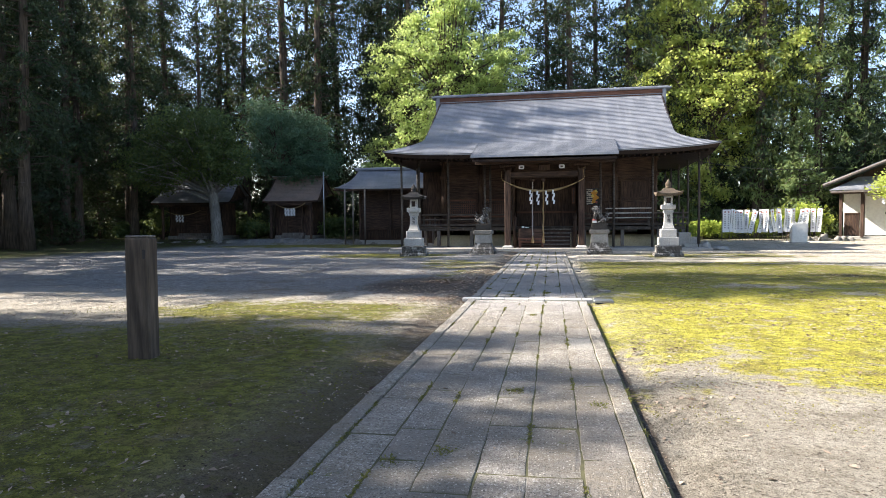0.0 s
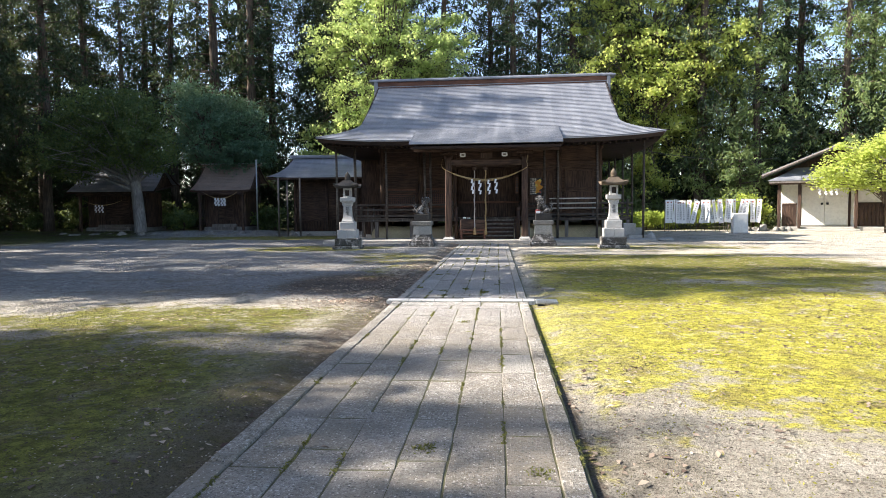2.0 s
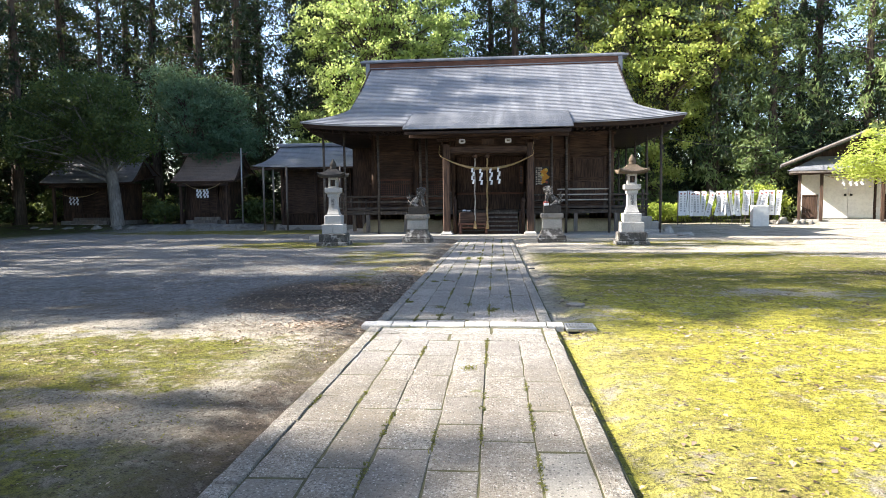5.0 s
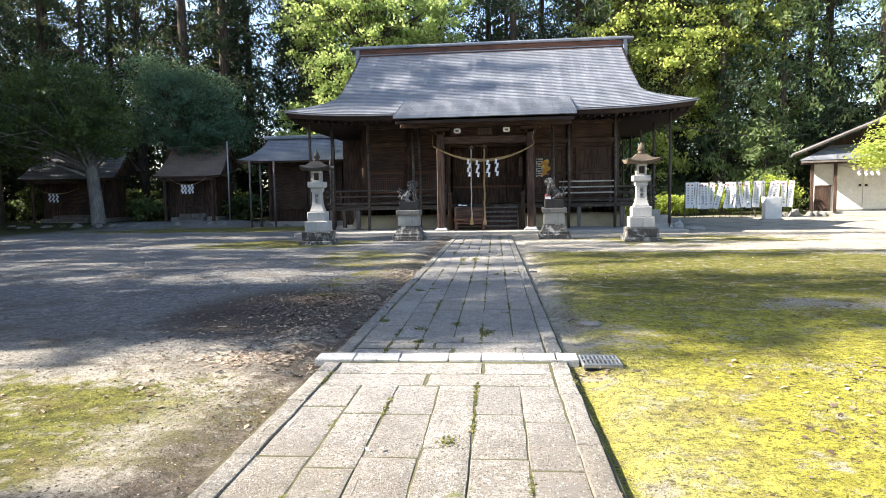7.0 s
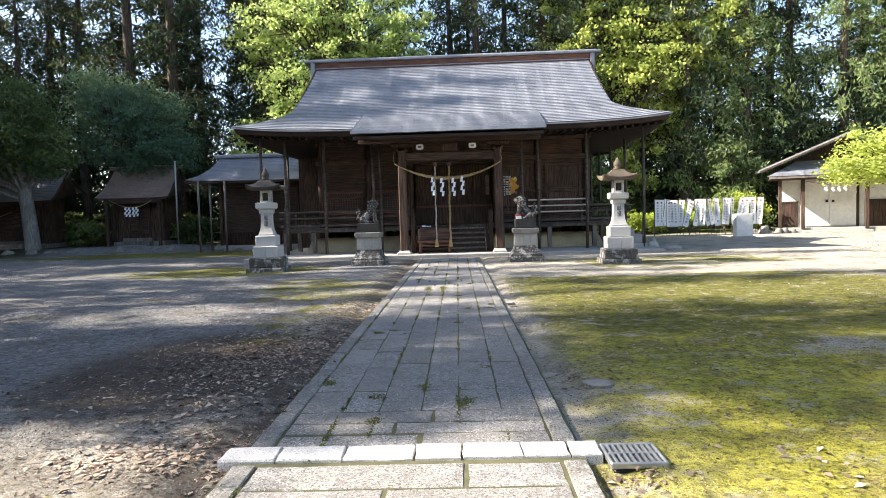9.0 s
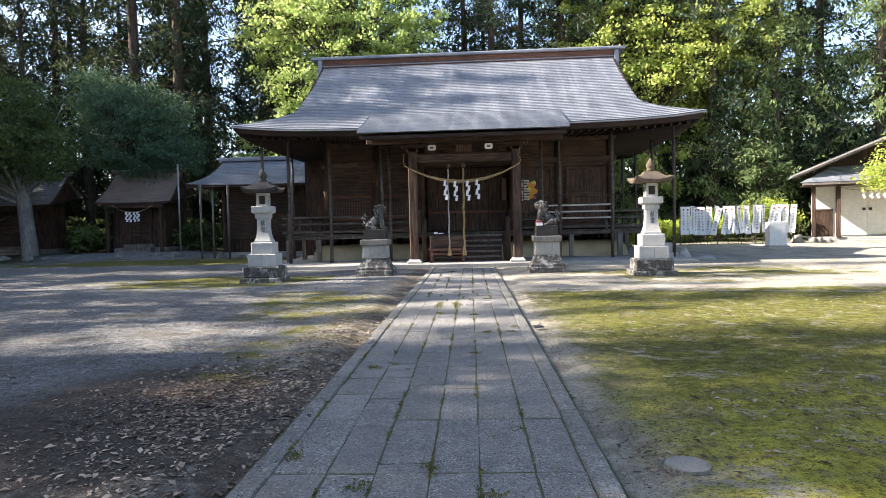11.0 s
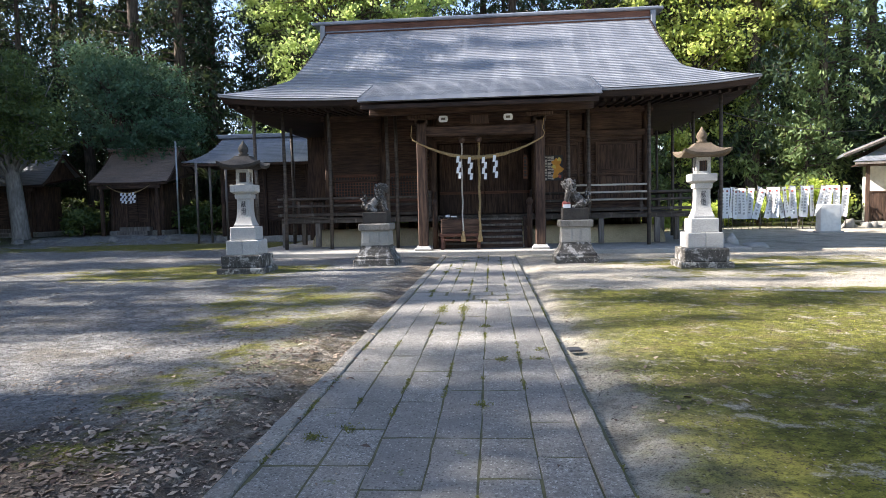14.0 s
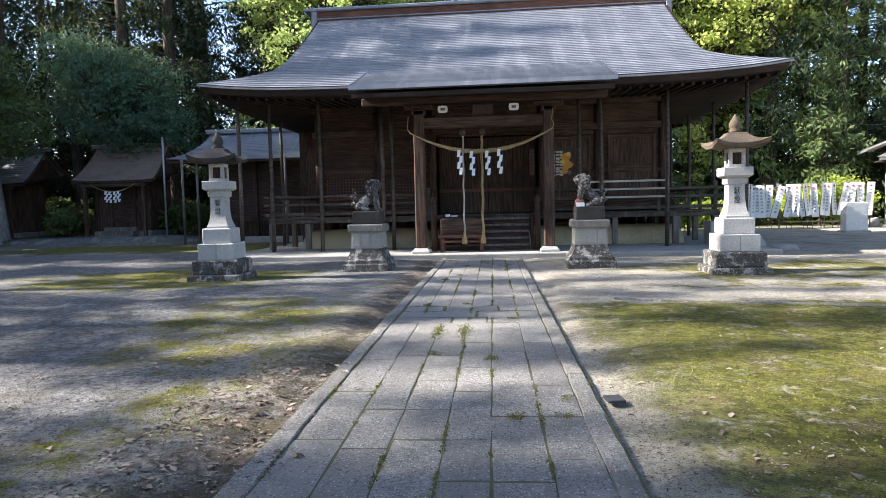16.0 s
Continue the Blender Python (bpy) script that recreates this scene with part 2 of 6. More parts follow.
    c = n.mix(far, c, n.mix(n.ramp(mid, 0.4, 0.6), (0.06, 0.05, 0.03), (0.07, 0.09, 0.02)))
    # crumbs, twigs and grains
    c = n.mix(n.ramp(grit, 0.50, 0.60, 0, 0.65), c, n.mix(0.75, c, (0.02, 0.016, 0.012)))
    c = n.mix(n.m("MULTIPLY", flecks(n, n.stretch(v, (1.0, 1.7, 1.0)), 21.0, 0.34, 0.30), 0.75), c, (0.055, 0.042, 0.034))
    c = n.mix(n.m("MULTIPLY", flecks(n, n.stretch(v, (1.5, 1.0, 1.0)), 27.0, 0.16, 0.26), 0.8), c, (0.46, 0.40, 0.33))
    c = n.mix(n.m("MULTIPLY", flecks(n, v, 60.0, 0.3, 0.34), 0.6), c, (0.05, 0.042, 0.03))
    h = n.m("ADD", n.m("MULTIPLY", tuft, 1.2), n.m("ADD", n.m("MULTIPLY", fine, 0.8), n.m("MULTIPLY", grit, 0.35)))
    return n.done(c, 0.95, h, 1.0, 0.05, spec=0.12)


def roof_material():
    n = Nodes("roof_copper")
    v = world_vec(n)
    r = n.put("ShaderNodeObjectInfo").outputs["Random"]
    k = n.noise(n.stretch(v, (0.7, 1, 1)), 1.1, 5, 0.6)
    streak = n.noise(n.stretch(v, (3.5, 0.25, 0.25)), 1.0, 5, 0.6)
    c = n.mix(n.ramp(k, 0.35, 0.7), (0.19, 0.20, 0.225), (0.27, 0.28, 0.305))
    c = n.mix(n.ramp(streak, 0.45, 0.7, 0, 0.5), c, (0.36, 0.37, 0.39))
    c = n.mix(n.m("MULTIPLY", r, 0.35), c, (0.13, 0.14, 0.165))
    return n.done(c, n.ramp(streak, 0.3, 0.7, 0.42, 0.6), n.noise(v, 9, 4), 0.25, 0.01, 0.35, 0.5)


M = dict(
    ground=ground_material(),
    roof=roof_material(),
    wood=wood("dark_wood", (0.028, 0.016, 0.012), (0.125, 0.074, 0.050)),
    wood_h=wood("dark_wood_h", (0.028, 0.016, 0.012), (0.125, 0.074, 0.050), (1.2, 14, 14)),
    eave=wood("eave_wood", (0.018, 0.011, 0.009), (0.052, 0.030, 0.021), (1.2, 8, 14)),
    grey_wood=wood("grey_wood", (0.10, 0.085, 0.075), (0.24, 0.21, 0.185), wear=(0.33, 0.30, 0.27)),
    pale=wood("pale_wood", (0.42, 0.38, 0.33), (0.60, 0.56, 0.50), (1.0, 10, 10)),
    red_wood=wood("red_wood", (0.10, 0.045, 0.03), (0.21, 0.10, 0.065), (1.2, 12, 12)),
    pale_bark=wood("pale_bark", (0.16, 0.15, 0.135), (0.34, 0.32, 0.29), (7, 7, 1.5), 0.95),
    bark=wood("bark", (0.055, 0.042, 0.033), (0.17, 0.13, 0.10), (9, 9, 0.9), 0.95),
    granite=stone("granite", (0.45, 0.44, 0.42), (0.27, 0.26, 0.24), 12, 0.5),
    brown_stone=stone("brown_stone", (0.15, 0.115, 0.08), (0.045, 0.036, 0.028), 11, 1.0),
    old_stone=stone("old_stone", (0.24, 0.225, 0.20), (0.05, 0.047, 0.042), 14, 1.0),
    stained=lichened("stained_stone", (0.045, 0.042, 0.038), (0.40, 0.385, 0.36)),
    mossy_lion=lichened("weathered_statue_stone", (0.045, 0.041, 0.037), (0.30, 0.285, 0.265)),
    dark_stone=stone("dark_stone", (0.06, 0.054, 0.048), (0.022, 0.020, 0.018), 10, 1.0),
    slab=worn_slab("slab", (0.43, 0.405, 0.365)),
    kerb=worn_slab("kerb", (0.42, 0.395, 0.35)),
    rail_wood=wood("rail_wood", (0.045, 0.036, 0.030), (0.12, 0.10, 0.085), (1.4, 1.4, 9), wear=(0.22, 0.20, 0.175)),
    band=stone("band", (0.55, 0.53, 0.49), (0.34, 0.32, 0.29), 10, 0.4),
    concrete=stone("concrete", (0.36, 0.345, 0.315), (0.20, 0.19, 0.17), 8, 0.5),
    plaster=stone("plaster", (0.55, 0.46, 0.30), (0.26, 0.21, 0.13), 6, 0.6),
    white=plain("white_plaster", (0.72, 0.70, 0.65), 0.85, 0, 0.15),
    paper=plain("paper", (0.82, 0.82, 0.82), 0.8, 0, 0.05),
    ink=plain("ink", (0.05, 0.05, 0.055), 0.8),
    red=plain("red_cloth", (0.35, 0.10, 0.08), 0.85),
    orange=plain("orange_print", (0.65, 0.30, 0.04), 0.6),
    yellow=plain("yellow_print", (0.70, 0.55, 0.12), 0.6),
    steel=plain("galvanised", (0.42, 0.43, 0.43), 0.45, 0.7),
    black=plain("black", (0.02, 0.02, 0.02), 0.5),
    rope=wood("straw", (0.28, 0.19, 0.09), (0.50, 0.37, 0.19), (20, 20, 20), 0.9),
    ginkgo=leaf("ginkgo_leaf", (0.33, 0.46, 0.16), (0.56, 0.63, 0.26), 0.6, glow=0.25),
    ginkgo_yellow=leaf("ginkgo_yellow_leaf", (0.36, 0.47, 0.13), (0.64, 0.64, 0.20), 0.6, glow=0.35),
    maple=leaf("maple_leaf", (0.40, 0.48, 0.12), (0.58, 0.64, 0.19), 0.55, glow=0.5),
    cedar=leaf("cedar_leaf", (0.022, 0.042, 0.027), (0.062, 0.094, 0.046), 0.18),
    # paler copy of the cedar leaf, with sunlight put into its colour
    cedar_sunlit=leaf("cedar_sunlit_leaf", (0.10, 0.165, 0.07), (0.27, 0.34, 0.13), 0.45, glow=0.2),
    pine=leaf("pine_leaf", (0.07, 0.15, 0.10), (0.13, 0.22, 0.13), 0.25),
    broad=leaf("broad_leaf", (0.06, 0.11, 0.05), (0.17, 0.21, 0.06), 0.3),
    bush=leaf("bush_leaf", (0.24, 0.34, 0.05), (0.44, 0.48, 0.10), 0.45, glow=0.4),
    litter=leaf("dry_leaf", (0.07, 0.042, 0.032), (0.54, 0.43, 0.32), 0.1, 0.8, glow=0.0),
    crumb=leaf("leaf_crumb", (0.05, 0.038, 0.03), (0.26, 0.20, 0.15), 0.0, 0.9, glow=0.0),
)


# ---- mesh helpers ----
class Geo:
    """Collects vertices and faces of one mesh."""

    def __init__(self):
        self.v, self.f = [], []

    def add(self, verts, faces):
        o = len(self.v)
        self.v.extend(tuple(p) for p in verts)
        self.f.extend(tuple(i + o for i in f) for f in faces)
        return self

    def box(self, x0, x1, y0, y1, z0, z1, c=0.012):
        """An upright box with chamfered edges."""
        c = min(c, (x1 - x0) * 0.3, (y1 - y0) * 0.3, (z1 - z0) * 0.3)
        o, pts = [], {}
        lo, hi = (x0, y0, z0), (x1, y1, z1)
        for k in range(8):
            s = [(k >> a) & 1 for a in range(3)]
            for a in range(3):
                p = [(hi[b] - (0 if b == a else c)) if s[b] else (lo[b] + (0 if b == a else c)) for b in range(3)]
                pts[k, a] = len(o)
                o.append(p)
        faces = []
        ring = ((0, 0), (1, 0), (1, 1), (0, 1))
        for a in range(3):
            b, d = (a + 1) % 3, (a + 2) % 3
            for s in (0, 1):
                q = [pts[(s << a) | (i << b) | (j << d), a] for i, j in ring]
                faces.append(q if s else q[::-1])
            for i, j in ring:
                base = (i << b) | (j << d)
                q = [pts[base, b], pts[base | (1 << a), b], pts[base | (1 << a), d], pts[base, d]]
                faces.append(q if (i == j) else q[::-1])
        for k in range(8):
            q = [pts[k, 0], pts[k, 1], pts[k, 2]]
            faces.append(q if bin(k).count("1") % 2 else q[::-1])
        return self.add(o, faces)

    def turned(self, m, start=0):
        for i in range(start, len(self.v)):
            self.v[i] = tuple(m @ Vector(self.v[i]))
        return self

    def tube(self, pts, radii, seg=8, caps=True):
        """A round tube along points."""
        pts = [Vector(p) for p in pts]
        rings, up = [], Vector((0.31, 0.2, 0.93))
        for i, p in enumerate(pts):
            d = (pts[min(i + 1, len(pts) - 1)] - pts[max(i - 1, 0)]).normalized()
            if abs(d.dot(up)) > 0.98:
                up = Vector((1, 0.1, 0))
            a = d.cross(up).normalized()
            b = d.cross(a)
            r = radii[i] if isinstance(radii, (list, tuple)) else radii
            rings.append([p + (a * math.cos(t) + b * math.sin(t)) * r for t in (2 * math.pi * k / seg for k in range(seg))])
        v = [q for ring in rings for q in ring]
        f = [(i * seg + k, i * seg + (k + 1) % seg, (i + 1) * seg + (k + 1) % seg, (i + 1) * seg + k)
             for i in range(len(pts) - 1) for k in range(seg)]
        if caps:
            f += [tuple(range(seg))[::-1], tuple((len(pts) - 1) * seg + k for k in range(seg))]
        return self.add(v, f)

    def stack(self, rows, n=4, turn=math.pi / 4, cx=0, cy=0):
        """A turned or square-sided body: rows of (z, half width); n sides."""
        k0 = 1 / math.cos(math.pi / n)
        v = [(cx + r * k0 * math.cos(turn + 2 * math.pi * k / n), cy + r * k0 * math.sin(turn + 2 * math.pi * k / n), z)
             for z, r in rows for k in range(n)]
        f = [(i * n + k, i * n + (k + 1) % n, (i + 1) * n + (k + 1) % n, (i + 1) * n + k)
             for i in range(len(rows) - 1) for k in range(n)]
        f += [tuple(range(n))[::-1], tuple((len(rows) - 1) * n + k for k in range(n))]
        return self.add(v, f)

    def grid(self, rows, close=False):
        """A skin over rows of points."""
        w = len(rows[0])
        v = [p for r in rows for p in r]
        f = [(i * w + k, i * w + k + 1, (i + 1) * w + k + 1, (i + 1) * w + k) for i in range(len(rows) - 1) for k in range(w - 1)]
        return self.add(v, f)

    def mesh(self, name, material, smooth=False):
        me = bpy.data.meshes.new(name)
        me.from_pydata(self.v, [], self.f)
        me.materials.append(material)
        if smooth:
            me.shade_smooth()
        me.update()
        return me


def part(name, geo, material, parent=None, label="", smooth=False):
    ob = new(name, geo.mesh(name, material, smooth))
    ob.parent = parent
    return tagged(ob, label)


def thing(name, m, label, category, group="", kind=""):
    ob = new(name)
    ob.matrix_world = m
    ob.empty_display_size = 0.3
    return tagged(ob, label, category, group, kind)


# ---- ground ----
def ground_z(x, y):
    c = x + 0.36 + (y - 4) * 0.0214
    if abs(c) < 1.35:
        return -0.05
    h = 0.02 * noise.noise((x * 0.35, y * 0.35, 0)) + 0.012 * noise.noise((x * 1.3, y * 1.3, 3))
    if abs(x) < 10 and y < 31:
        h += 0.014 * noise.noise((x * 3.1, y * 3.1, 8)) * max(0.0, 0.6 + noise.noise((x * 0.6, y * 0.6, 5)))
    bank = max(0, min(1, (y - 42.5) / 2.0)) * max(0, min(1, (-14 - x) / 3.0)) * 0.30
    rise = max(0, min(1, (y - 46) / 5)) * max(0, min(1, (x - 8) / 2)) * 0.25
    return h * min(1, (abs(c) - 1.3) * 2) - 0.012 + bank + rise


def build_ground():
    g = Geo()
    # fine in the court, coarse out to the horizon
    xs = [-1500, -400, -120, -60] + [i * 0.5 for i in range(-70, -18)] + [i * 0.15 for i in range(-60, 61)] + [i * 0.5 for i in range(19, 61)] + [60, 120, 400, 1500]
    ys = [-1500, -400, -100, -40, -20] + [i * 0.5 for i in range(-10, 3)] + [1.2 + i * 0.16 for i in range(0, 180)] + [i * 0.5 for i in range(60, 105)] + [80, 120, 400, 1500]

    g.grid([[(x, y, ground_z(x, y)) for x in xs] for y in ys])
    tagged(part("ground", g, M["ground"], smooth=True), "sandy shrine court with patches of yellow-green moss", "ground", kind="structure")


build_ground()


# ---- stone lanterns and guardian statues ----
def build_lantern(m, label, roof_mat):
    t = thing("stone_lantern", m, label, "stone lantern", "lanterns beside the path")
    part("base", Geo().stack([(-0.06, 0.72), (0.10, 0.71), (0.12, 0.69)]), M["stained"], t, "dark lichen-stained base stone")
    part("base", Geo().box(-0.61, 0.61, -0.61, 0.61, 0.12, 0.42, 0.025), M["stained"], t, "dark lichen-stained base stone")
    part("plinth", Geo().box(-0.485, 0.002, -0.485, 0.485, 0.42, 0.76, 0.015), M["granite"], t)
    part("plinth", Geo().box(0.006, 0.485, -0.485, 0.485, 0.42, 0.76, 0.015), M["granite"], t)
    part("plinth", Geo().box(-0.385, 0.385, -0.385, 0.385, 0.76, 1.08, 0.02), M["granite"], t)
    prof = [(1.08, 0.285), (1.12, 0.29)]
    prof += [(1.13 + 0.60 * k / 12, 0.195 + 0.085 * (1 - k / 12) ** 4) for k in range(13)]
    prof += [(1.745, 0.235), (1.83, 0.245), (1.86, 0.23)]
    shaft = part("shaft", Geo().stack(prof), M["granite"], t)
    # two engraved characters, painted dark
    for zc, word in ((1.60, "\u732e"), (1.43, "\u71c8")):
        cu = bpy.data.curves.new("carved_character", "FONT")
        cu.body, cu.size, cu.extrude, cu.align_x, cu.align_y = word, 0.165, 0.004, "CENTER", "CENTER"
        tmp = new("carved_character", cu)
        bpy.context.view_layer.update()
        me = bpy.data.meshes.new_from_object(tmp.evaluated_get(bpy.context.evaluated_depsgraph_get()))
        bpy.data.objects.remove(tmp)
        me.materials.clear()
        me.materials.append(M["ink"])
        ob = new("carved_character", me)
        ob.parent = shaft
        low, high = (0.195 + 0.085 * (1 - (q - 1.13) / 0.60) ** 4 for q in (zc - 0.05, zc + 0.05))
        ob.matrix_basis = pose(0, -(low + high) / 2 - 0.006, zc, 90 - math.degrees(math.atan2(low - high, 0.10)))
    part("platform", Geo().stack([(1.86, 0.26), (1.90, 0.335), (1.91, 0.345), (2.06, 0.345), (2.07, 0.33)]), M["granite"], t)
    # solid core, black to stand for the shaded hollow
    fire = part("fire_box", Geo().box(-0.13, 0.13, -0.13, 0.13, 2.13, 2.36), M["black"], t, "black core painted for the shade inside the fire box")
    part("sill", Geo().box(-0.20, 0.20, -0.20, 0.20, 2.07, 2.13, 0.01), M["granite"], fire, "granite sill")
    part("lintel", Geo().box(-0.20, 0.20, -0.20, 0.20, 2.36, 2.44, 0.01), M["granite"], fire, "granite lintel")
    for sx in (-1, 1):
        for sy in (-1, 1):
            part("corner_post", Geo().box(min(sx * 0.20, sx * 0.11), max(sx * 0.20, sx * 0.11), min(sy * 0.20, sy * 0.11), max(sy * 0.20, sy * 0.11), 2.13, 2.36, 0.008), M["granite"], fire, "granite corner post")
    for a in range(4):
        g = Geo()
        for k in range(3):
            g.box(-0.075 + 0.063 * k, -0.05 + 0.063 * k, -0.16, -0.145, 2.13, 2.36, 0.003)
        g.box(-0.108, 0.108, -0.156, -0.140, 2.235, 2.255, 0.003)
        g.turned(pose(0, 0, 0, 0, 0, 90 * a))
        part("lattice", g, M["wood"], fire)
    # the roof: a square cap with swept-up corners
    rows = []
    for k in range(9):
        s = k / 8
        half = 0.22 + 0.40 * s ** 1.15
        z = 2.75 - 0.23 * s ** 0.8
        row = []
        for side in range(4):
            for j in range(8):
                u = -1 + 2 * j / 8
                lift = 0.10 * s ** 3 * abs(u) ** 3
                p = Vector((u * half, -half * (1 + 0.10 * s ** 3 * abs(u) ** 3), z + lift))
                row.append(tuple(Matrix.Rotation(side * math.pi / 2, 3, "Z") @ p))
        rows.append(row + row[:1])
    low = [(x * 0.97, y * 0.97, z - 0.07) for x, y, z in rows[-1]]
    inner = [(x * 0.40, y * 0.40, 2.435) for x, y, z in rows[-1]]
    cap = Geo().grid(rows + [low, inner])
    cap.add(rows[0][:-1], [tuple(range(32))])
    part("cap_roof", cap, roof_mat, t, "weathered roof stone with upswept corners")
    part("finial", Geo().stack([(2.74, 0.12), (2.80, 0.15), (2.82, 0.10), (2.86, 0.14), (2.92, 0.145), (2.99, 0.11), (3.05, 0.055), (3.12, 0.012)], 14), roof_mat, t, "onion-shaped jewel finial", True)
    return t


LAN_L = build_lantern(pose(-6.32, 28.3, 0, 0, 0, 4), "granite lantern with dark mossy cap on stepped plinth", M["dark_stone"])
LAN_R = build_lantern(pose(4.26, 28.45, 0, 0, 0, -2), "pale granite lantern with brown cap on stepped plinth", M["brown_stone"])
for ob in (LAN_L, LAN_R):
    ob.scale = (0.78, 0.78, 1.0)


def blob_mesh(balls, res=0.045, name="statue", material=None):
    """A carved body: metaballs turned to mesh."""
    mb = bpy.data.metaballs.new("clay")
    mb.resolution = res
    mb.threshold = 0.25
    for x, y, z, r in balls:
        e = mb.elements.new()
        e.co, e.radius = (x, y, z), r
    ob = new("clay", mb)
    bpy.context.view_layer.update()
    dg = bpy.context.evaluated_depsgraph_get()
    me = bpy.data.meshes.new_from_object(ob.evaluated_get(dg))
    bpy.data.objects.remove(ob)
    bpy.data.metaballs.remove(mb)
    me.materials.clear()
    me.materials.append(material)
    return me


def build_guardian(m, flip, label):
    t = thing("guardian_pedestal", m, label, "pedestal", "guardian pedestals")
    part("base", Geo().box(-0.60, 0.60, -0.60, 0.60, -0.05, 0.16, 0.03), M["stained"], t)
    rows = [(0.16, 0.55), (0.22, 0.55)] + [(0.22 + 0.28 * k / 6, 0.54 - 0.15 * (k / 6) ** 0.6) for k in range(1, 7)]
    part("skirt", Geo().stack(rows), M["stained"], t)
    body = part("body", Geo().stack([(0.50, 0.40), (0.52, 0.405), (0.88, 0.385)]), M["concrete"], t, "grey stone body with carved panels")
    for k in (-1, 0, 1):
        part("panel", Geo().box(k * 0.25 - 0.10, k * 0.25 + 0.10, -0.412, -0.39, 0.55, 0.84, 0.01), M["concrete"] if k else M["concrete"], body)
    part("cornice", Geo().box(-0.46, 0.46, -0.46, 0.46, 0.88, 1.06, 0.025), M["old_stone"], t)
    part("pedestal_block", Geo().box(-0.36, 0.36, -0.30, 0.30, 1.06, 1.36, 0.02), M["dark_stone"], t)
    s = 1 if not flip else -1
    # a seated guardian lion seen from its side: head high, chest out, forelegs upright, plumed tail
    balls = [(0.19, 0, 1.47, 0.19), (0.13, 0, 1.55, 0.18), (0.04, 0, 1.63, 0.17), (-0.05, 0, 1.71, 0.17), (-0.12, 0, 1.76, 0.16), (-0.15, 0, 1.84, 0.15),
             (-0.17, 0, 1.93, 0.15), (-0.17, 0, 2.01, 0.14), (-0.27, 0, 1.96, 0.095), (-0.32, 0, 1.98, 0.075), (-0.29, 0, 1.89, 0.065), (-0.33, 0, 2.02, 0.045),
             (-0.26, 0.07, 2.05, 0.055), (-0.26, -0.07, 2.05, 0.055), (-0.12, 0.12, 2.06, 0.065), (-0.12, -0.12, 2.06, 0.065), (-0.08, 0.13, 2.00, 0.06), (-0.08, -0.13, 2.00, 0.06)]
    for y in (-0.11, 0.11):
        balls += [(-0.19, y, 1.70, 0.10), (-0.21, y, 1.62, 0.085), (-0.22, y, 1.54, 0.075), (-0.23, y, 1.46, 0.075), (-0.26, y, 1.40, 0.075), (-0.31, y, 1.39, 0.06),
                  (0.19, y * 1.6, 1.46, 0.14), (0.10, y * 1.7, 1.44, 0.10), (0.02, y * 1.75, 1.39, 0.075), (-0.05, y * 1.75, 1.38, 0.06)]
    # curls of the mane, the haunches and the flame of the tail
    for k in range(30):
        a = k * 2.4
        balls.append((-0.07 + 0.09 * math.cos(a), 0.16 * math.sin(a), 1.72 + 0.0115 * k, 0.046))
    for k in range(8):
        balls.append((0.33 + 0.035 * math.sin(k * 1.1), 0.03 * (-1) ** k, 1.48 + 0.055 * k, 0.085 - 0.006 * k))
    for k in range(10):
        balls.append((0.36 + 0.06 * math.cos(k * 0.9), 0.08 * math.sin(k * 0.9), 1.50 + 0.03 * k, 0.045))
    for k in range(8):
        balls.append((0.10 + 0.03 * k, 0.21 * (-1) ** k, 1.44 + 0.035 * (k % 4), 0.05))
    st = new("guardian_lion_statue", blob_mesh([(x * s, y, z, r) for x, y, z, r in balls], 0.022, material=M["mossy_lion"]))
    st.data.shade_smooth()
    for v in st.data.vertices:
        v.co += v.normal * (0.012 * noise.noise(v.co * 14) + 0.008 * noise.noise(v.co * 30))
    st.matrix_world = m @ Matrix.Diagonal((0.92, 0.92, 1, 1))
    t.scale = (0.90, 0.90, 1)
    tagged(st, "weathered stone guardian lion seated on its pedestal", "statue", "guardian lions")
    return t


GUA_L = build_guardian(pose(-3.50, 30.05, 0, 0, 0, 0), True, "weathered grey pedestal with flared foot under a guardian lion")
GUA_R = build_guardian(pose(1.62, 30.15, 0, 0, 0, 0), False, "weathered grey pedestal with flared foot under a guardian lion")
_bib = thing("red_cloth_bib", pose(1.62 - 0.22, 30.15 - 0.06, 1.36), "faded red cloth and white card tied on a stone lion", "cloth")
part("cloth", Geo().stack([(0.0, 0.09), (0.05, 0.105), (0.13, 0.10), (0.18, 0.06)], 10), M["red"], _bib)
part("card", Geo().box(-0.09, 0.09, -0.21, -0.19, 0.0, 0.09, 0.004), M["paper"], _bib)

# ---- the main hall ----
HX, HY = -0.88, 40.0
HALL = thing("shrine_hall", pose(HX, HY, 0), "dark weathered timber shrine hall with grey copper roof", "shrine hall")


def prof(v):
    """The roof's curve in section: (y, z) from ridge (0) to eave (1)."""
    a, b, c = (1 - v) ** 2, 2 * v * (1 - v), v * v
    return a * -0.3 + b * -3.5 + c * -6.8, a * 8.6 + b * 6.42 + c * 4.87


def half_width(v):
    return 6.42 if v < 0.70 else 6.42 + 1.80 * ((v - 0.70) / 0.30) ** 1.7


def roof_point(u, v, side=-1, lift=0.0):
    y, z = prof(v)
    w = half_width(v)
    return (u * w, -side * y if side > 0 else y, z + 0.24 * v ** 4 * abs(u) ** 5 + lift)


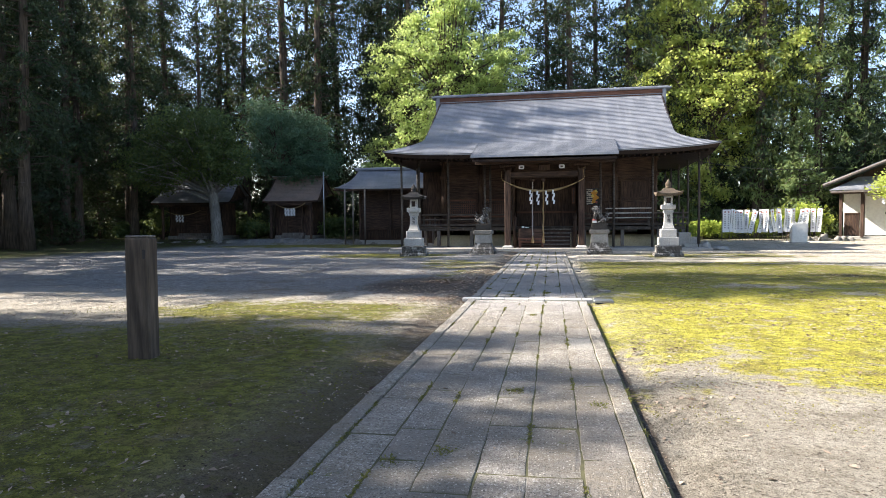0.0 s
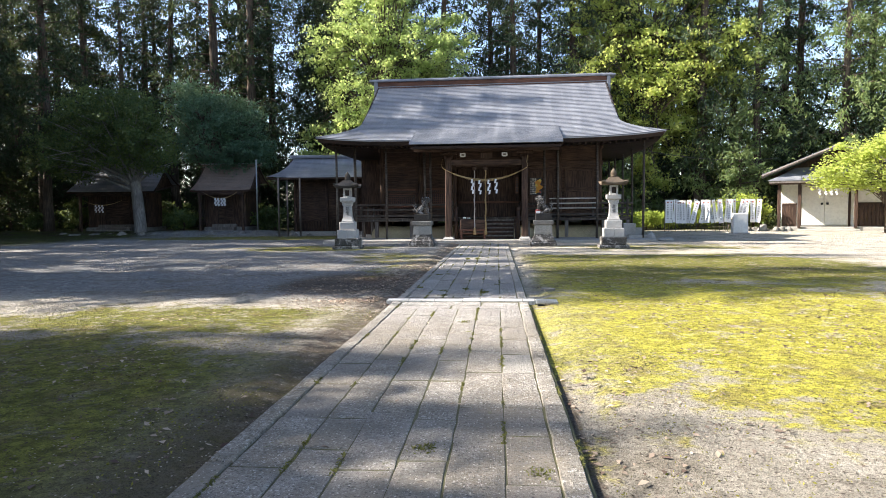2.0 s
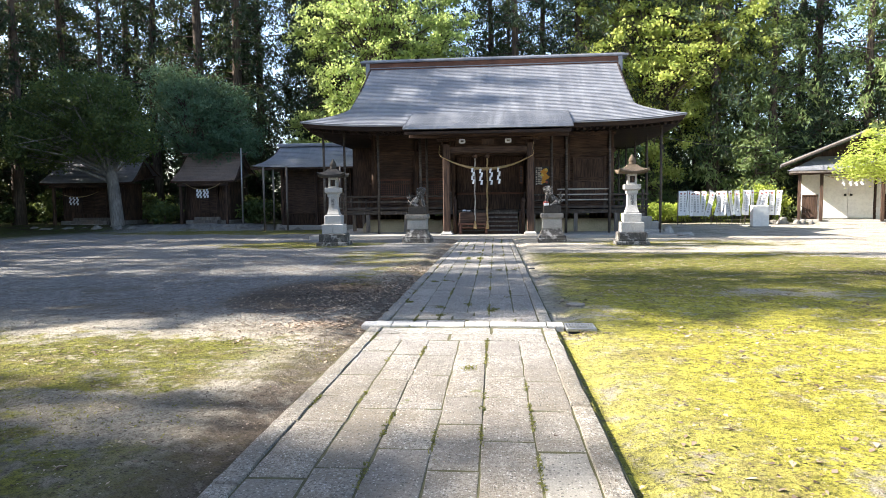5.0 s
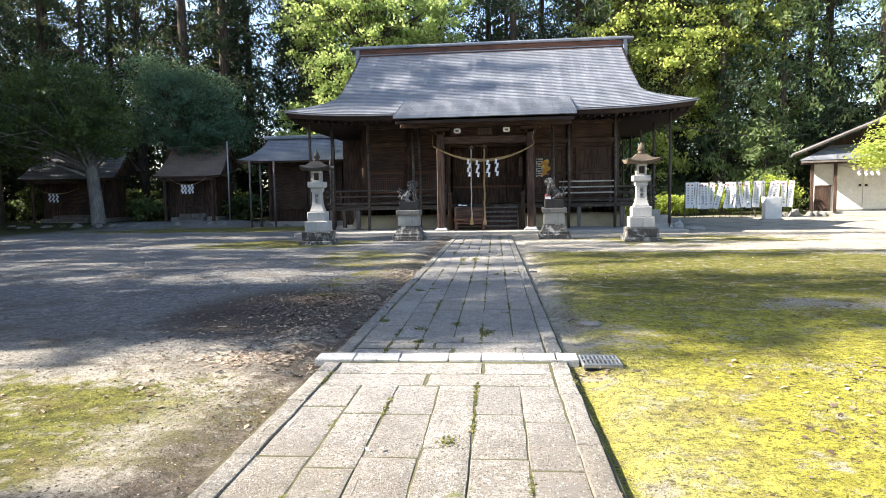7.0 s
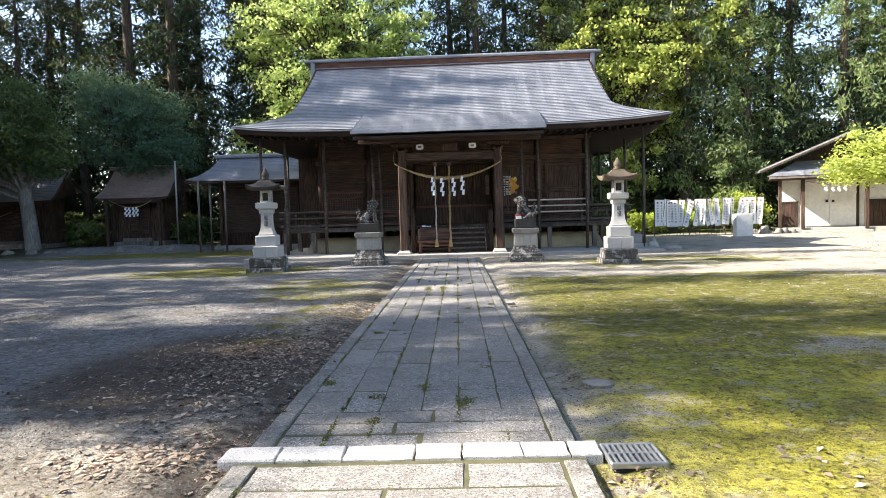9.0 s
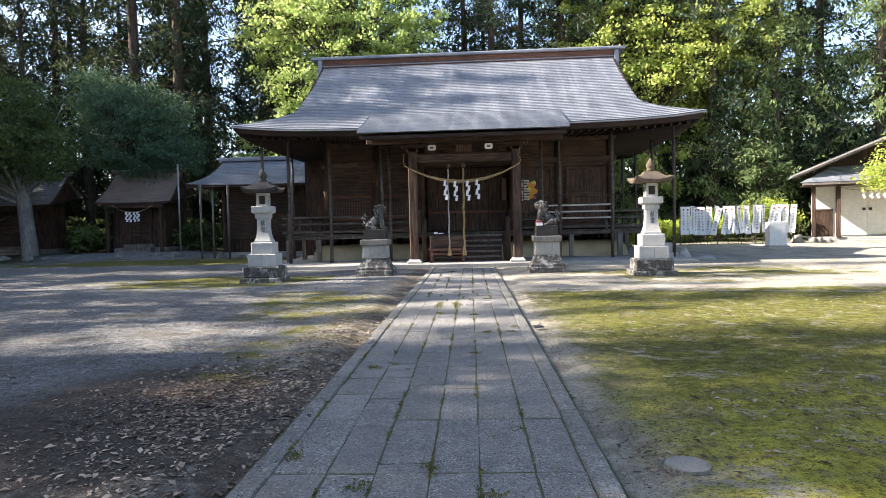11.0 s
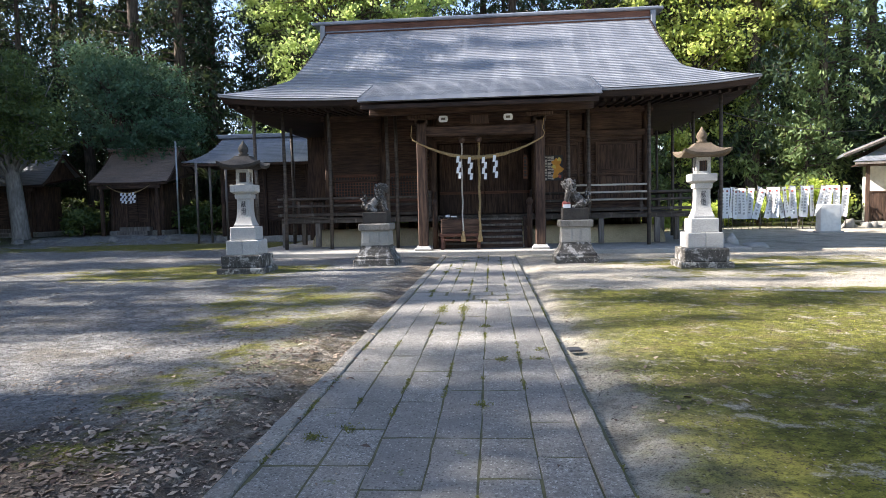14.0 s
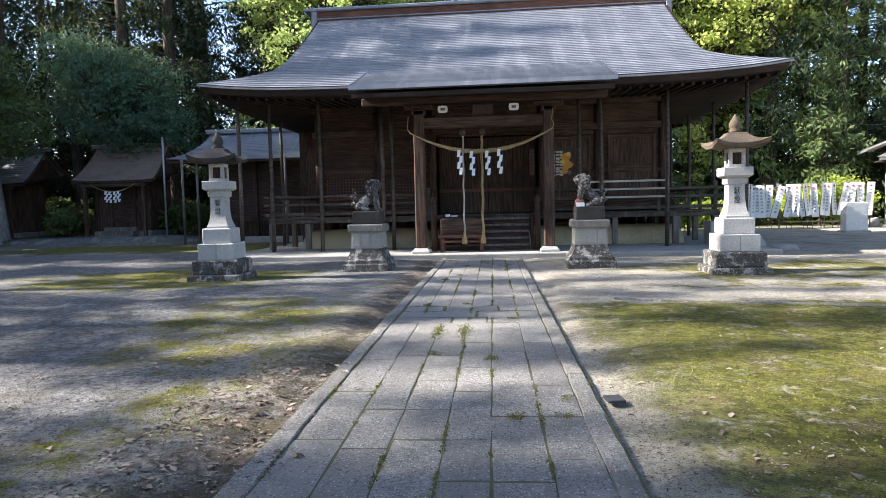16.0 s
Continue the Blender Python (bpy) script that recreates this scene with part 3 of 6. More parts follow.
def build_roof():
    cols, rows = 36, 40
    for side in (-1, 1):
        for i in range(rows):
            g = Geo()
            a, b = i / rows, (i + 1) / rows
            r0 = [roof_point(-1 + 2 * k / cols, a, side, 0.0) for k in range(cols + 1)]
            r1 = [roof_point(-1 + 2 * k / cols, b, side, 0.027) for k in range(cols + 1)]
            r2 = [(x, y, z - 0.03) for x, y, z in r1]
            strip = [r0, r1, r2] if side < 0 else [r0[::-1], r1[::-1], r2[::-1]]
            g.grid(strip[::-1])
            part("roof_course", g, M["roof"], HALL)
    for sx in (-1, 1):
        g = Geo()
        n = 14
        for i in range(n):
            a, b = 0.70 + 0.30 * i / n, 0.70 + 0.30 * (i + 1) / n
            strip = []
            for v, dz in ((a, 0.0), (b, 0.022), (b, -0.01)):
                yf, z = prof(v)
                w = half_width(v)
                row = []
                for k in range(13):
                    q = -1 + 2 * k / 12
                    row.append((sx * w, -yf * q, z + 0.24 * v ** 4 * abs(q) ** 5 + dz))
                strip.append(row)
            g.grid(strip if sx > 0 else strip[::-1])
        part("roof_hip", g, M["roof"], HALL)
        # gable wall and its thick verge
        yf, zf = prof(0.72)
        x = sx * 6.0
        tri = [(x, yf, zf)] + [(x, prof(v / 10)[0], prof(v / 10)[1] - 0.1) for v in range(7, -1, -1)]
        tri += [(px, -py, pz) for px, py, pz in tri[::-1]]
        part("gable", Geo().add(tri, [tuple(range(len(tri)))]), M["wood"], HALL)
        verge = Geo()
        for s in (-1, 1):
            pts = [(sx * 6.40, s * -prof(v / 14)[0], prof(v / 14)[1] - 0.10) for v in range(0, 11)]
            verge.tube(pts, 0.11, 6)
        part("bargeboard", verge, M["eave"], HALL)
    # eave edge: a thick layered rim all round
    rim = []
    for k in range(37):
        rim.append(roof_point(-1 + k / 18, 1.0))
    for k in range(1, 13):
        q = 1 - k / 6
        rim.append((half_width(1), q * prof(1)[0], prof(1)[1] + 0.24 * abs(q) ** 5))
    back = [(x, -y, z) for x, y, z in rim[:37]][::-1]
    rim += back[1:]
    for k in range(1, 13):
        q = -1 + k / 6
        rim.append((-half_width(1), q * prof(1)[0], prof(1)[1] + 0.24 * abs(q) ** 5))

    def inset(p, d, dz):
        x, y, z = p
        return (x - math.copysign(min(d, abs(x)), x), y - math.copysign(min(d, abs(y)), y), z + dz)
    g = Geo().grid([[inset(p, 0, 0.02) for p in rim], [inset(p, 0.0, -0.05) for p in rim], [inset(p, 0.05, -0.06) for p in rim]][::-1])
    part("eave_edge", g, M["roof"], HALL, "thick layered copper eave edge")
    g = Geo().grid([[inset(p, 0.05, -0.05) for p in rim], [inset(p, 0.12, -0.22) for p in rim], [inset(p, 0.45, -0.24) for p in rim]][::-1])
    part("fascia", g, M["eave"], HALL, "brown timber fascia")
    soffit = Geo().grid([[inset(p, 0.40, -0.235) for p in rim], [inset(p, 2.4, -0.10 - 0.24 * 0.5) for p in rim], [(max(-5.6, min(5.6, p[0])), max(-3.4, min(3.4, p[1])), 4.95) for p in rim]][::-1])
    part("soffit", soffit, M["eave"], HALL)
    # ridge
    part("ridge_body", Geo().box(-6.45, 6.45, -0.36, 0.36, 8.50, 8.92, 0.02), M["red_wood"], HALL, "long brown ridge box")
    part("ridge_line", Geo().box(-6.50, 6.50, -0.40, 0.40, 8.62, 8.67, 0.01), M["roof"], HALL)
    part("ridge_cap", Geo().box(-6.95, 6.95, -0.46, 0.46, 8.92, 9.04, 0.03), M["roof"], HALL, "grey copper ridge cap")
    part("ridge_cap", Geo().box(-6.80, 6.80, -0.22, 0.22, 9.04, 9.12, 0.03), M["roof"], HALL)
    for sx in (-1, 1):
        g = Geo()
        g.box(6.45, 6.66, -0.44, 0.44, 8.20, 8.92, 0.03)
        g.box(6.40, 6.62, -0.62, -0.30, 7.92, 8.30, 0.03)
        if sx < 0:
            g.turned(Matrix.Rotation(math.pi, 4, "Z"))
            g.box(-6.62, -6.40, -0.62, -0.30, 7.92, 8.30, 0.03)
        part("ridge_end", g, M["roof"], HALL)


build_roof()


def build_porch_roof():
    w = 3.45
    rows, cols = 20, 16

    def pt(u, s, dz=0.0):
        y = -4.2 - 3.85 * s
        z = 6.03 - 1.58 * s + 0.18 * s * s
        return (u * (w + 0.02 * s) , y, z + dz)
    for i in range(rows):
        a, b = i / rows, (i + 1) / rows
        r0 = [pt(-1 + 2 * k / cols, a) for k in range(cols + 1)]
        r1 = [pt(-1 + 2 * k / cols, b, 0.027) for k in range(cols + 1)]
        r2 = [(x, y, z - 0.03) for x, y, z in r1]
        part("porch_roof_course", Geo().grid([r0, r1, r2][::-1]), M["roof"], HALL)
    edge = Geo()
    front = [pt(-1 + 2 * k / 24, 1.0) for k in range(25)]
    edge.grid([[(x, y, z + 0.02) for x, y, z in front], [(x, y - 0.02, z - 0.09) for x, y, z in front], [(x, y + 0.1, z - 0.11) for x, y, z in front]][::-1])
    for sx in (-1, 1):
        line = [pt(sx, k / 12) for k in range(13)]
        st = [[(x, y, z + 0.03) for x, y, z in line], [(x + sx * 0.02, y, z - 0.10) for x, y, z in line], [(x - sx * 0.1, y, z - 0.12) for x, y, z in line]]
        edge.grid(st if sx < 0 else st[::-1])
    part("porch_eave_edge", edge, M["roof"], HALL)
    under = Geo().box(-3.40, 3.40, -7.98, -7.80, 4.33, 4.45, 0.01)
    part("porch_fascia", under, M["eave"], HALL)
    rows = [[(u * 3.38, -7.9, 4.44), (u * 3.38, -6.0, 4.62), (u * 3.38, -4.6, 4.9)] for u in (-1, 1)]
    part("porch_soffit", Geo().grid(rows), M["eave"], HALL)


build_porch_roof()


def build_hall_body():
    # platform, plinth and walls
    part("platform", Geo().box(-7.75, 7.75, -7.42, 6.5, -0.1, 0.12, 0.02), M["concrete"], HALL, "low concrete platform under the hall")
    rows = [[(x, y, z) for x, y, z in ring] for ring in
            [[(sx * (6.15 - 0.45 * (k / 6) ** 2.2), sy * (4.05 - 0.45 * (k / 6) ** 2.2), 0.12 + 0.62 * math.sin(k / 6 * math.pi / 2)) for sx, sy in ((-1, -1), (1, -1), (1, 1), (-1, 1), (-1, -1))] for k in range(7)]]
    part("mound", Geo().grid(rows), M["plaster"], HALL, "rounded yellowish plaster footing mound", True)
    # pillars of the wall
    for x in (-5.65, -3.62, -1.82, 1.82, 3.62, 5.65):
        part("pillar", Geo().tube([(x, -3.4, 0.55), (x, -3.4, 4.9)], 0.145, 14), M["wood"], HALL, "round dark timber pillar", True)
        part("pillar", Geo().tube([(x, 3.4, 0.55), (x, 3.4, 4.9)], 0.145, 10), M["wood"], HALL, "", True)
    for y in (-1.7, 0, 1.7):
        for x in (-5.65, 5.65):
            part("pillar", Geo().tube([(x, y, 0.55), (x, y, 4.9)], 0.145, 10), M["wood"], HALL, "", True)
    # wall planks: front bays, then sides and back
    bays = ((-5.65, -3.62), (-3.62, -1.82), (1.82, 3.62), (3.62, 5.65))
    for a, b in bays:
        for k in range(13):
            z = 1.20 + k * 0.205
            part("wall_board", Geo().box(a + 0.12, b - 0.12, -3.40, -3.34, z, z + 0.198, 0.008), M["wood_h"], HALL)
        part("upper_panel", Geo().box(a + 0.12, b - 0.12, -3.38, -3.32, 4.02, 4.88, 0.01), M["wood_h"], HALL)
    part("lintel_panel", Geo().box(-1.70, 1.70, -3.38, -3.32, 3.72, 4.88, 0.01), M["wood_h"], HALL)
    for x in (-5.6, 5.6):
        part("side_wall", Geo().box(x - 0.05, x + 0.05, -3.3, 3.3, 1.1, 4.9, 0.01), M["wood_h"], HALL)
    part("back_wall", Geo().box(-5.55, 5.55, 3.3, 3.4, 1.1, 4.9, 0.01), M["wood_h"], HALL)
    part("inner_wall", Geo().box(-5.5, 5.5, -0.4, -0.3, 1.15, 4.9, 0.01), M["wood"], HALL)
    for z, h, y in ((4.62, 0.26, -3.52), (3.80, 0.22, -3.53), (1.20, 0.20, -3.52), (2.42, 0.10, -3.50)):
        spans = ((-5.85, 5.85),) if z > 3.5 else ((-5.85, -1.72), (1.72, 5.85))
        for a, b in spans:
            part("tie_beam", Geo().box(a, b, y, y + 0.16, z, z + h, 0.015), M["wood_h"], HALL)
    # lattice windows of the side bays on the left, plain shutters on the right
    for a, b in ((-5.40, -3.90), (-3.36, -2.06)):
        g = Geo()
        n = int((b - a) / 0.105)
        for k in range(n + 1):
            x = a + (b - a) * k / n
            g.box(x - 0.014, x + 0.014, -3.47, -3.43, 1.78, 2.62, 0.003)
        for k in range(9):
            z = 1.80 + k * 0.1
            g.box(a, b, -3.455, -3.42, z - 0.012, z + 0.012, 0.003)
        part("lattice", g, M["red_wood"], HALL, "fine square timber lattice")
        # black sheet painted for the shade seen through the lattice
        part("dark_backing", Geo().box(a, b, -3.418, -3.405, 1.72, 2.66, 0.002), M["black"], HALL)
        for z in (2.62, 1.70):
            part("lattice_frame", Geo().box(a - 0.06, b + 0.06, -3.49, -3.41, z, z + 0.08), M["red_wood"], HALL)
    for a, b in ((2.06, 3.36), (3.90, 5.40)):
        part("shutter", Geo().box(a, b, -3.47, -3.42, 1.55, 3.62, 0.01), M["wood"], HALL)
        for z in (1.55, 2.55, 3.50):
            part("shutter_rail", Geo().box(a, b, -3.50, -3.46, z, z + 0.11, 0.01), M["wood_h"], HALL)
        for x in (a, b - 0.1):
            part("shutter_stile", Geo().box(x, x + 0.1, -3.505, -3.465, 1.55, 3.62, 0.01), M["wood"], HALL)
    # recessed doors of the middle bay
    for k in range(4):
        a = -1.66 + k * 0.83
        d = part("sliding_door", Geo().box(a + 0.01, a + 0.82, -2.98, -2.93, 1.18, 3.72, 0.01), M["wood"], HALL)
        part("door_rail", Geo().box(a + 0.01, a + 0.82, -3.01, -2.97, 1.9, 2.0, 0.006), M["red_wood"], d)
        for j in range(7):
            x = a + 0.08 + j * 0.11
            part("door_bar", Geo().box(x, x + 0.03, -3.005, -2.975, 2.02, 3.62, 0.004), M["wood"], d)
    part("floor", Geo().box(-5.6, 5.6, -3.4, 3.4, 1.04, 1.16, 0.01), M["wood_h"], HALL)
    # veranda: boards, edge beam, posts
    part("veranda_edge", Geo().box(-6.98, 6.98, -4.86, -4.70, 0.98, 1.12, 0.015), M["rail_wood"], HALL, "weathered edge beam of the veranda")
    for sx in (-1, 1):
        part("veranda_edge", Geo().box(min(sx * 6.82, sx * 6.98), max(sx * 6.82, sx * 6.98), -4.69, 3.5, 0.98, 1.12, 0.015), M["grey_wood"], HALL)
    for k in range(62):
        x = -6.95 + k * 0.2242
        part("veranda_board", Geo().box(x, x + 0.218, -4.90, -3.56, 1.12, 1.16, 0.006), M["rail_wood"], HALL)
    for sx in (-1, 1):
        part("veranda_side", Geo().box(min(sx * 5.8, sx * 6.96), max(sx * 5.8, sx * 6.96), -3.55, 3.5, 1.12, 1.16, 0.006), M["rail_wood"], HALL)
    for x in (-6.88, -5.7, -3.9, -2.0, 2.0, 3.9, 5.7, 6.88):
        p = part("veranda_post", Geo().box(x - 0.085, x + 0.085, -4.87, -4.70, 0.16, 0.98, 0.012), M["grey_wood"], HALL)
        part("foot_stone", Geo().stack([(0.12, 0.17), (0.17, 0.15)], 8), M["concrete"], p)
    for y in (-2.6, -0.4, 1.8):
        for x in (-6.88, 6.88):
            part("veranda_post", Geo().box(x - 0.085, x + 0.085, y - 0.085, y + 0.085, 0.12, 0.98, 0.012), M["grey_wood"], HALL)
    # railing: round-ended rails and posts, open in front of the steps
    for a, b in ((-7.12, -1.75), (1.75, 7.12)):
        part("top_rail", Geo().tube([(a, -4.78, 1.82), (b, -4.78, 1.82)], 0.045, 10), M["rail_wood"], HALL, "", True)
        part("mid_rail", Geo().box(a, b, -4.81, -4.75, 1.54, 1.62, 0.01), M["rail_wood"], HALL)
        part("low_rail", Geo().box(a, b, -4.82, -4.74, 1.22, 1.32, 0.01), M["rail_wood"], HALL)
    for sx in (-1, 1):
        for z, r in ((1.82, 0.045), (1.58, 0.035), (1.27, 0.045)):
            part("side_rail", Geo().tube([(sx * 6.86, -4.95, z), (sx * 6.86, 3.4, z)], r, 8), M["rail_wood"], HALL, "", True)
    for x in (-6.86, -5.2, -3.5, -1.8, 1.8, 3.5, 5.2, 6.86):
        tall = 2.02 if abs(x) in (1.8, 6.86) else 1.80
        g = Geo().box(x - 0.05, x + 0.05, -4.83, -4.73, 1.16, tall, 0.01)
        part("rail_post", g, M["rail_wood"], HALL)
    for y in (-3.2, -1.6, 0.0, 1.6, 3.2):
        for x in (-6.86, 6.86):
            part("rail_post", Geo().box(x - 0.05, x + 0.05, y - 0.05, y + 0.05, 1.16, 1.85, 0.01), M["rail_wood"], HALL)
    # steps with newel posts
    for k in range(5):
        z = 0.30 + k * 0.187
        y = -6.02 + k * 0.24
        part("step", Geo().box(-1.30, 1.30, y, y + 0.30, z - 0.06, z, 0.012), M["grey_wood"], HALL)
        part("riser", Geo().box(-1.28, 1.28, y + 0.05, y + 0.09, z - 0.187, z - 0.06, 0.006), M["wood_h"], HALL)
    for sx in (-1, 1):
        g = Geo().add([(sx * 1.33, -6.1, 0.14), (sx * 1.33, -4.9, 1.10), (sx * 1.33, -4.9, 0.7), (sx * 1.33, -5.7, 0.14),
                       (sx * 1.43, -6.1, 0.14), (sx * 1.43, -4.9, 1.10), (sx * 1.43, -4.9, 0.7), (sx * 1.43, -5.7, 0.14)],
                      [(0, 1, 2, 3), (7, 6, 5, 4), (0, 4, 5, 1), (1, 5, 6, 2), (2, 6, 7, 3), (3, 7, 4, 0)])
        part("stringer", g, M["wood"], HALL)
        n = part("newel_post", Geo().stack([(0.12, 0.085), (1.45, 0.085), (1.47, 0.06), (1.52, 0.10), (1.60, 0.105), (1.68, 0.07), (1.74, 0.01)], 12, cx=sx * 1.5, cy=-6.05), M["wood"], HALL, "", True)
        part("hand_rail", Geo().tube([(sx * 1.5, -6.05, 1.25), (sx * 1.6, -4.8, 1.95)], 0.04, 8), M["wood"], HALL, "", True)
    # porch pillars on base stones, with beam, brackets and plaque
    for x in (-1.80, 1.80):
        p = part("porch_pillar", Geo().box(x - 0.15, x + 0.15, -6.85, -6.55, 0.26, 4.15, 0.03), M["wood"], HALL, "square dark porch pillar")
        part("base_stone", Geo().box(x - 0.26, x + 0.26, -6.96, -6.44, 0.12, 0.20, 0.02).stack([(0.20, 0.22), (0.26, 0.19)], cx=x, cy=-6.7), M["granite"], p, "pale base stone")
        part("bracket", Geo().box(x - 0.42, x + 0.42, -6.80, -6.60, 4.15, 4.30, 0.05).box(x - 0.2, x + 0.2, -6.85, -6.55, 3.98, 4.14, 0.03), M["wood"], p)
        part("tie_beam", Geo().box(x - 0.09, x + 0.09, -6.5, -3.55, 3.55, 3.80, 0.02), M["wood"], HALL)
    part("rainbow_beam", Geo().box(-1.95, 1.95, -6.80, -6.62, 3.62, 3.92, 0.03), M["wood_h"], HALL)
    part("porch_purlin", Geo().box(-3.40, 3.40, -6.82, -6.60, 4.30, 4.50, 0.02), M["wood_h"], HALL)
    part("plaque", Geo().box(-0.28, 0.28, -6.92, -6.84, 3.95, 4.22, 0.02), M["wood"], HALL)
    for x in (-1.10, 0.86):
        g = Geo()
        v = []
        for y in (-6.90, -6.86):
            for k in range(24):
                a = 2 * math.pi * k / 24
                r = 1 - 0.09 * math.cos(4 * a) + 0.04 * math.cos(8 * a)
                v.append((x + 0.15 * r * math.cos(a), y, 4.12 + 0.105 * r * math.sin(a)))
        g.add(v, [tuple(range(24))] + [tuple(range(47, 23, -1))] + [(k, k + 24, (k + 1) % 24 + 24, (k + 1) % 24) for k in range(24)])
        e = part("emblem", g, M["paper"], HALL, "white scalloped crest badge")
        part("crest_mark", Geo().box(x - 0.06, x + 0.06, -6.91, -6.895, 4.085, 4.155, 0.01), M["grey_wood"], e)
    # props that hold up the eaves
    for x, y, top in ((-5.06, -5.43, 4.75), (5.30, -5.43, 4.75), (-3.12, -5.45, 4.55), (-2.86, -5.2, 4.55), (2.76, -5.45, 4.55), (3.42, -5.3, 4.55),
                      (-7.55, -5.6, 4.95), (-6.65, -5.35, 4.9), (7.45, -5.6, 4.95), (7.45, -2.6, 4.85), (7.45, 0.3, 4.85), (7.45, 3.0, 4.85), (7.45, 5.4, 4.85), (-7.55, -1.8, 4.85), (-7.55, 1.5, 4.85)):
        part("eave_prop", Geo().tube([(x, y, 0.0 if abs(x) > 7 else 0.1), (x + 0.02, y, 2.4), (x, y, top)], [0.062, 0.058, 0.055], 9), M["rail_wood"], HALL, "thin weathered pole propping the eave", True)


build_hall_body()
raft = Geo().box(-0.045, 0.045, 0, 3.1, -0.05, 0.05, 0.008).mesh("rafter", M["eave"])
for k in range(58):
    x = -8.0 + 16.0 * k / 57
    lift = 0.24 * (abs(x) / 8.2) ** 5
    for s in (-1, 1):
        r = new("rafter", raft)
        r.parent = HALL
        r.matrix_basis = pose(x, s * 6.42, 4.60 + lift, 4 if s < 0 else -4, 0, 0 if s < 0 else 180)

# solid block added where the gap to the annex lies in deep shade
part("corridor", Geo().box(-7.9, -5.75, 1.4, 7.0, 0.05, 4.7, 0.02), M["wood"], HALL, "dark boarded link to the annex, added to fill the shaded gap")
# pale bars in front of the shutters: sunlight on the rails put in as colour
for z in (2.04, 1.80, 1.56):
    part("pale_bar", Geo().box(3.05, 5.35, -4.97, -4.90, z, z + 0.06, 0.01), M["pale"], HALL, "pale timber bar standing in for sunlight on a rail")


# ---- paved path ----
PATH_M = pose(-0.36, 4.0, 0, 0, 0, 1.225)   # the path's own axis; y runs along it
PATHWAY = thing("stone_path", PATH_M, "long paved path of worn grey stone slabs with kerbs", "path", kind="structure")
part("bed", Geo().box(-1.10, 1.10, -12, 28.3, -0.16, -0.007, 0.01), plain("bed_soil", (0.10, 0.095, 0.045), 0.95, 0, 0.4, 9), PATHWAY, "dark mossy soil in the joints")
rng = random.Random(4)
SLABS = {}


def rough_slab(w, l, x0=None, depth=0.10):
    """A slab with a hand-cut outline and worn rim; y runs from 0 to l."""
    x0 = -w / 2 if x0 is None else x0
    ring = []
    nl, nw = max(3, int(l / 0.16)), max(2, int(w / 0.13))
    for k in range(nw):
        ring.append((x0 + w * k / nw, 0.0))
    for k in range(nl):
        ring.append((x0 + w, l * k / nl))
    for k in range(nw):
        ring.append((x0 + w - w * k / nw, l))
    for k in range(nl):
        ring.append((x0, l - l * k / nl))
    cx, cy = x0 + w / 2, l / 2
    out = [(x + rng.uniform(-0.006, 0.004) * (1 if x > cx else -1), y + rng.uniform(-0.006, 0.004) * (1 if y > cy else -1)) for x, y in ring]
    n = len(out)

    def shrink(p, d):
        return (p[0] - math.copysign(min(d, abs(p[0] - cx)), p[0] - cx), p[1] - math.copysign(min(d, abs(p[1] - cy)), p[1] - cy))
    rows = [[(*p, -depth) for p in out], [(*p, -0.014 + rng.uniform(-0.004, 0.002)) for p in out],
            [(*shrink(p, 0.006), -0.003 + rng.uniform(-0.003, 0.001)) for p in out], [(*shrink(p, 0.05), rng.uniform(-0.002, 0.003)) for p in out]]
    g = Geo()
    v = [p for r in rows for p in r]
    f = [(i * n + k, i * n + (k + 1) % n, (i + 1) * n + (k + 1) % n, (i + 1) * n + k) for i in range(3) for k in range(n)]
    return g.add(v, f + [tuple(3 * n + k for k in range(n))])


def slab_mesh(w, l, mat, bulge=0.0):
    key = (round(w, 3), round(l, 2), mat, rng.randrange(4))
    if key not in SLABS:
        SLABS[key] = rough_slab(w, l).mesh("paving_slab", M[mat])
    return SLABS[key]


def lay(name, x, y, w, l, mat, z=0.0):
    ob = new(name, slab_mesh(w - 0.002, l - 0.012, mat))
    ob.parent = PATHWAY
    ob.matrix_basis = pose(x, y, z + rng.uniform(-0.002, 0.004), rng.uniform(-0.08, 0.15), rng.uniform(-0.4, 0.4), rng.uniform(-0.45, 0.45))
    return ob


COLS = [(-0.765, 0.33), (-0.455, 0.29), (-0.145, 0.33), (0.165, 0.29), (0.475, 0.33), (0.785, 0.29)]


def courses(y0, y1, lengths):
    for x, w in COLS:
        y = y0
        first = True
        while y < y1 - 0.02:
            l = rng.choice(lengths)
            if first:
                l, first = rng.choice(lengths[:2]), False
            if y1 - y - l < 0.35:
                l = round(y1 - y, 2)
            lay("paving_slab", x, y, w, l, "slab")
            y += l


def cross_row(y, d, cuts):
    for a, b in zip(cuts[:-1], cuts[1:]):
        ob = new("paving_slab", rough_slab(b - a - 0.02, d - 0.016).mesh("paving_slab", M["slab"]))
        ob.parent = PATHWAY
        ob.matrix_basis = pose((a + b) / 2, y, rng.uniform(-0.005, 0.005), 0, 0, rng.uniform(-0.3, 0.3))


courses(-3.0, 8.02, [0.6, 0.75, 0.9, 1.05])
cross_row(8.02, 0.34, [-0.93, -0.1, 0.93])
cross_row(8.36, 0.36, [-0.93, 0.35, 0.93])
cross_row(9.02, 0.26, [-0.93, 0.05, 0.93])
cross_row(9.28, 0.24, [-0.93, -0.15, 0.93])
cross_row(9.52, 0.28, [-0.93, 0.12, 0.93])
courses(9.80, 18.9, [0.6, 0.75, 0.9, 1.05])
cross_row(18.9, 0.42, [-0.93, -0.2, 0.25, 0.93])
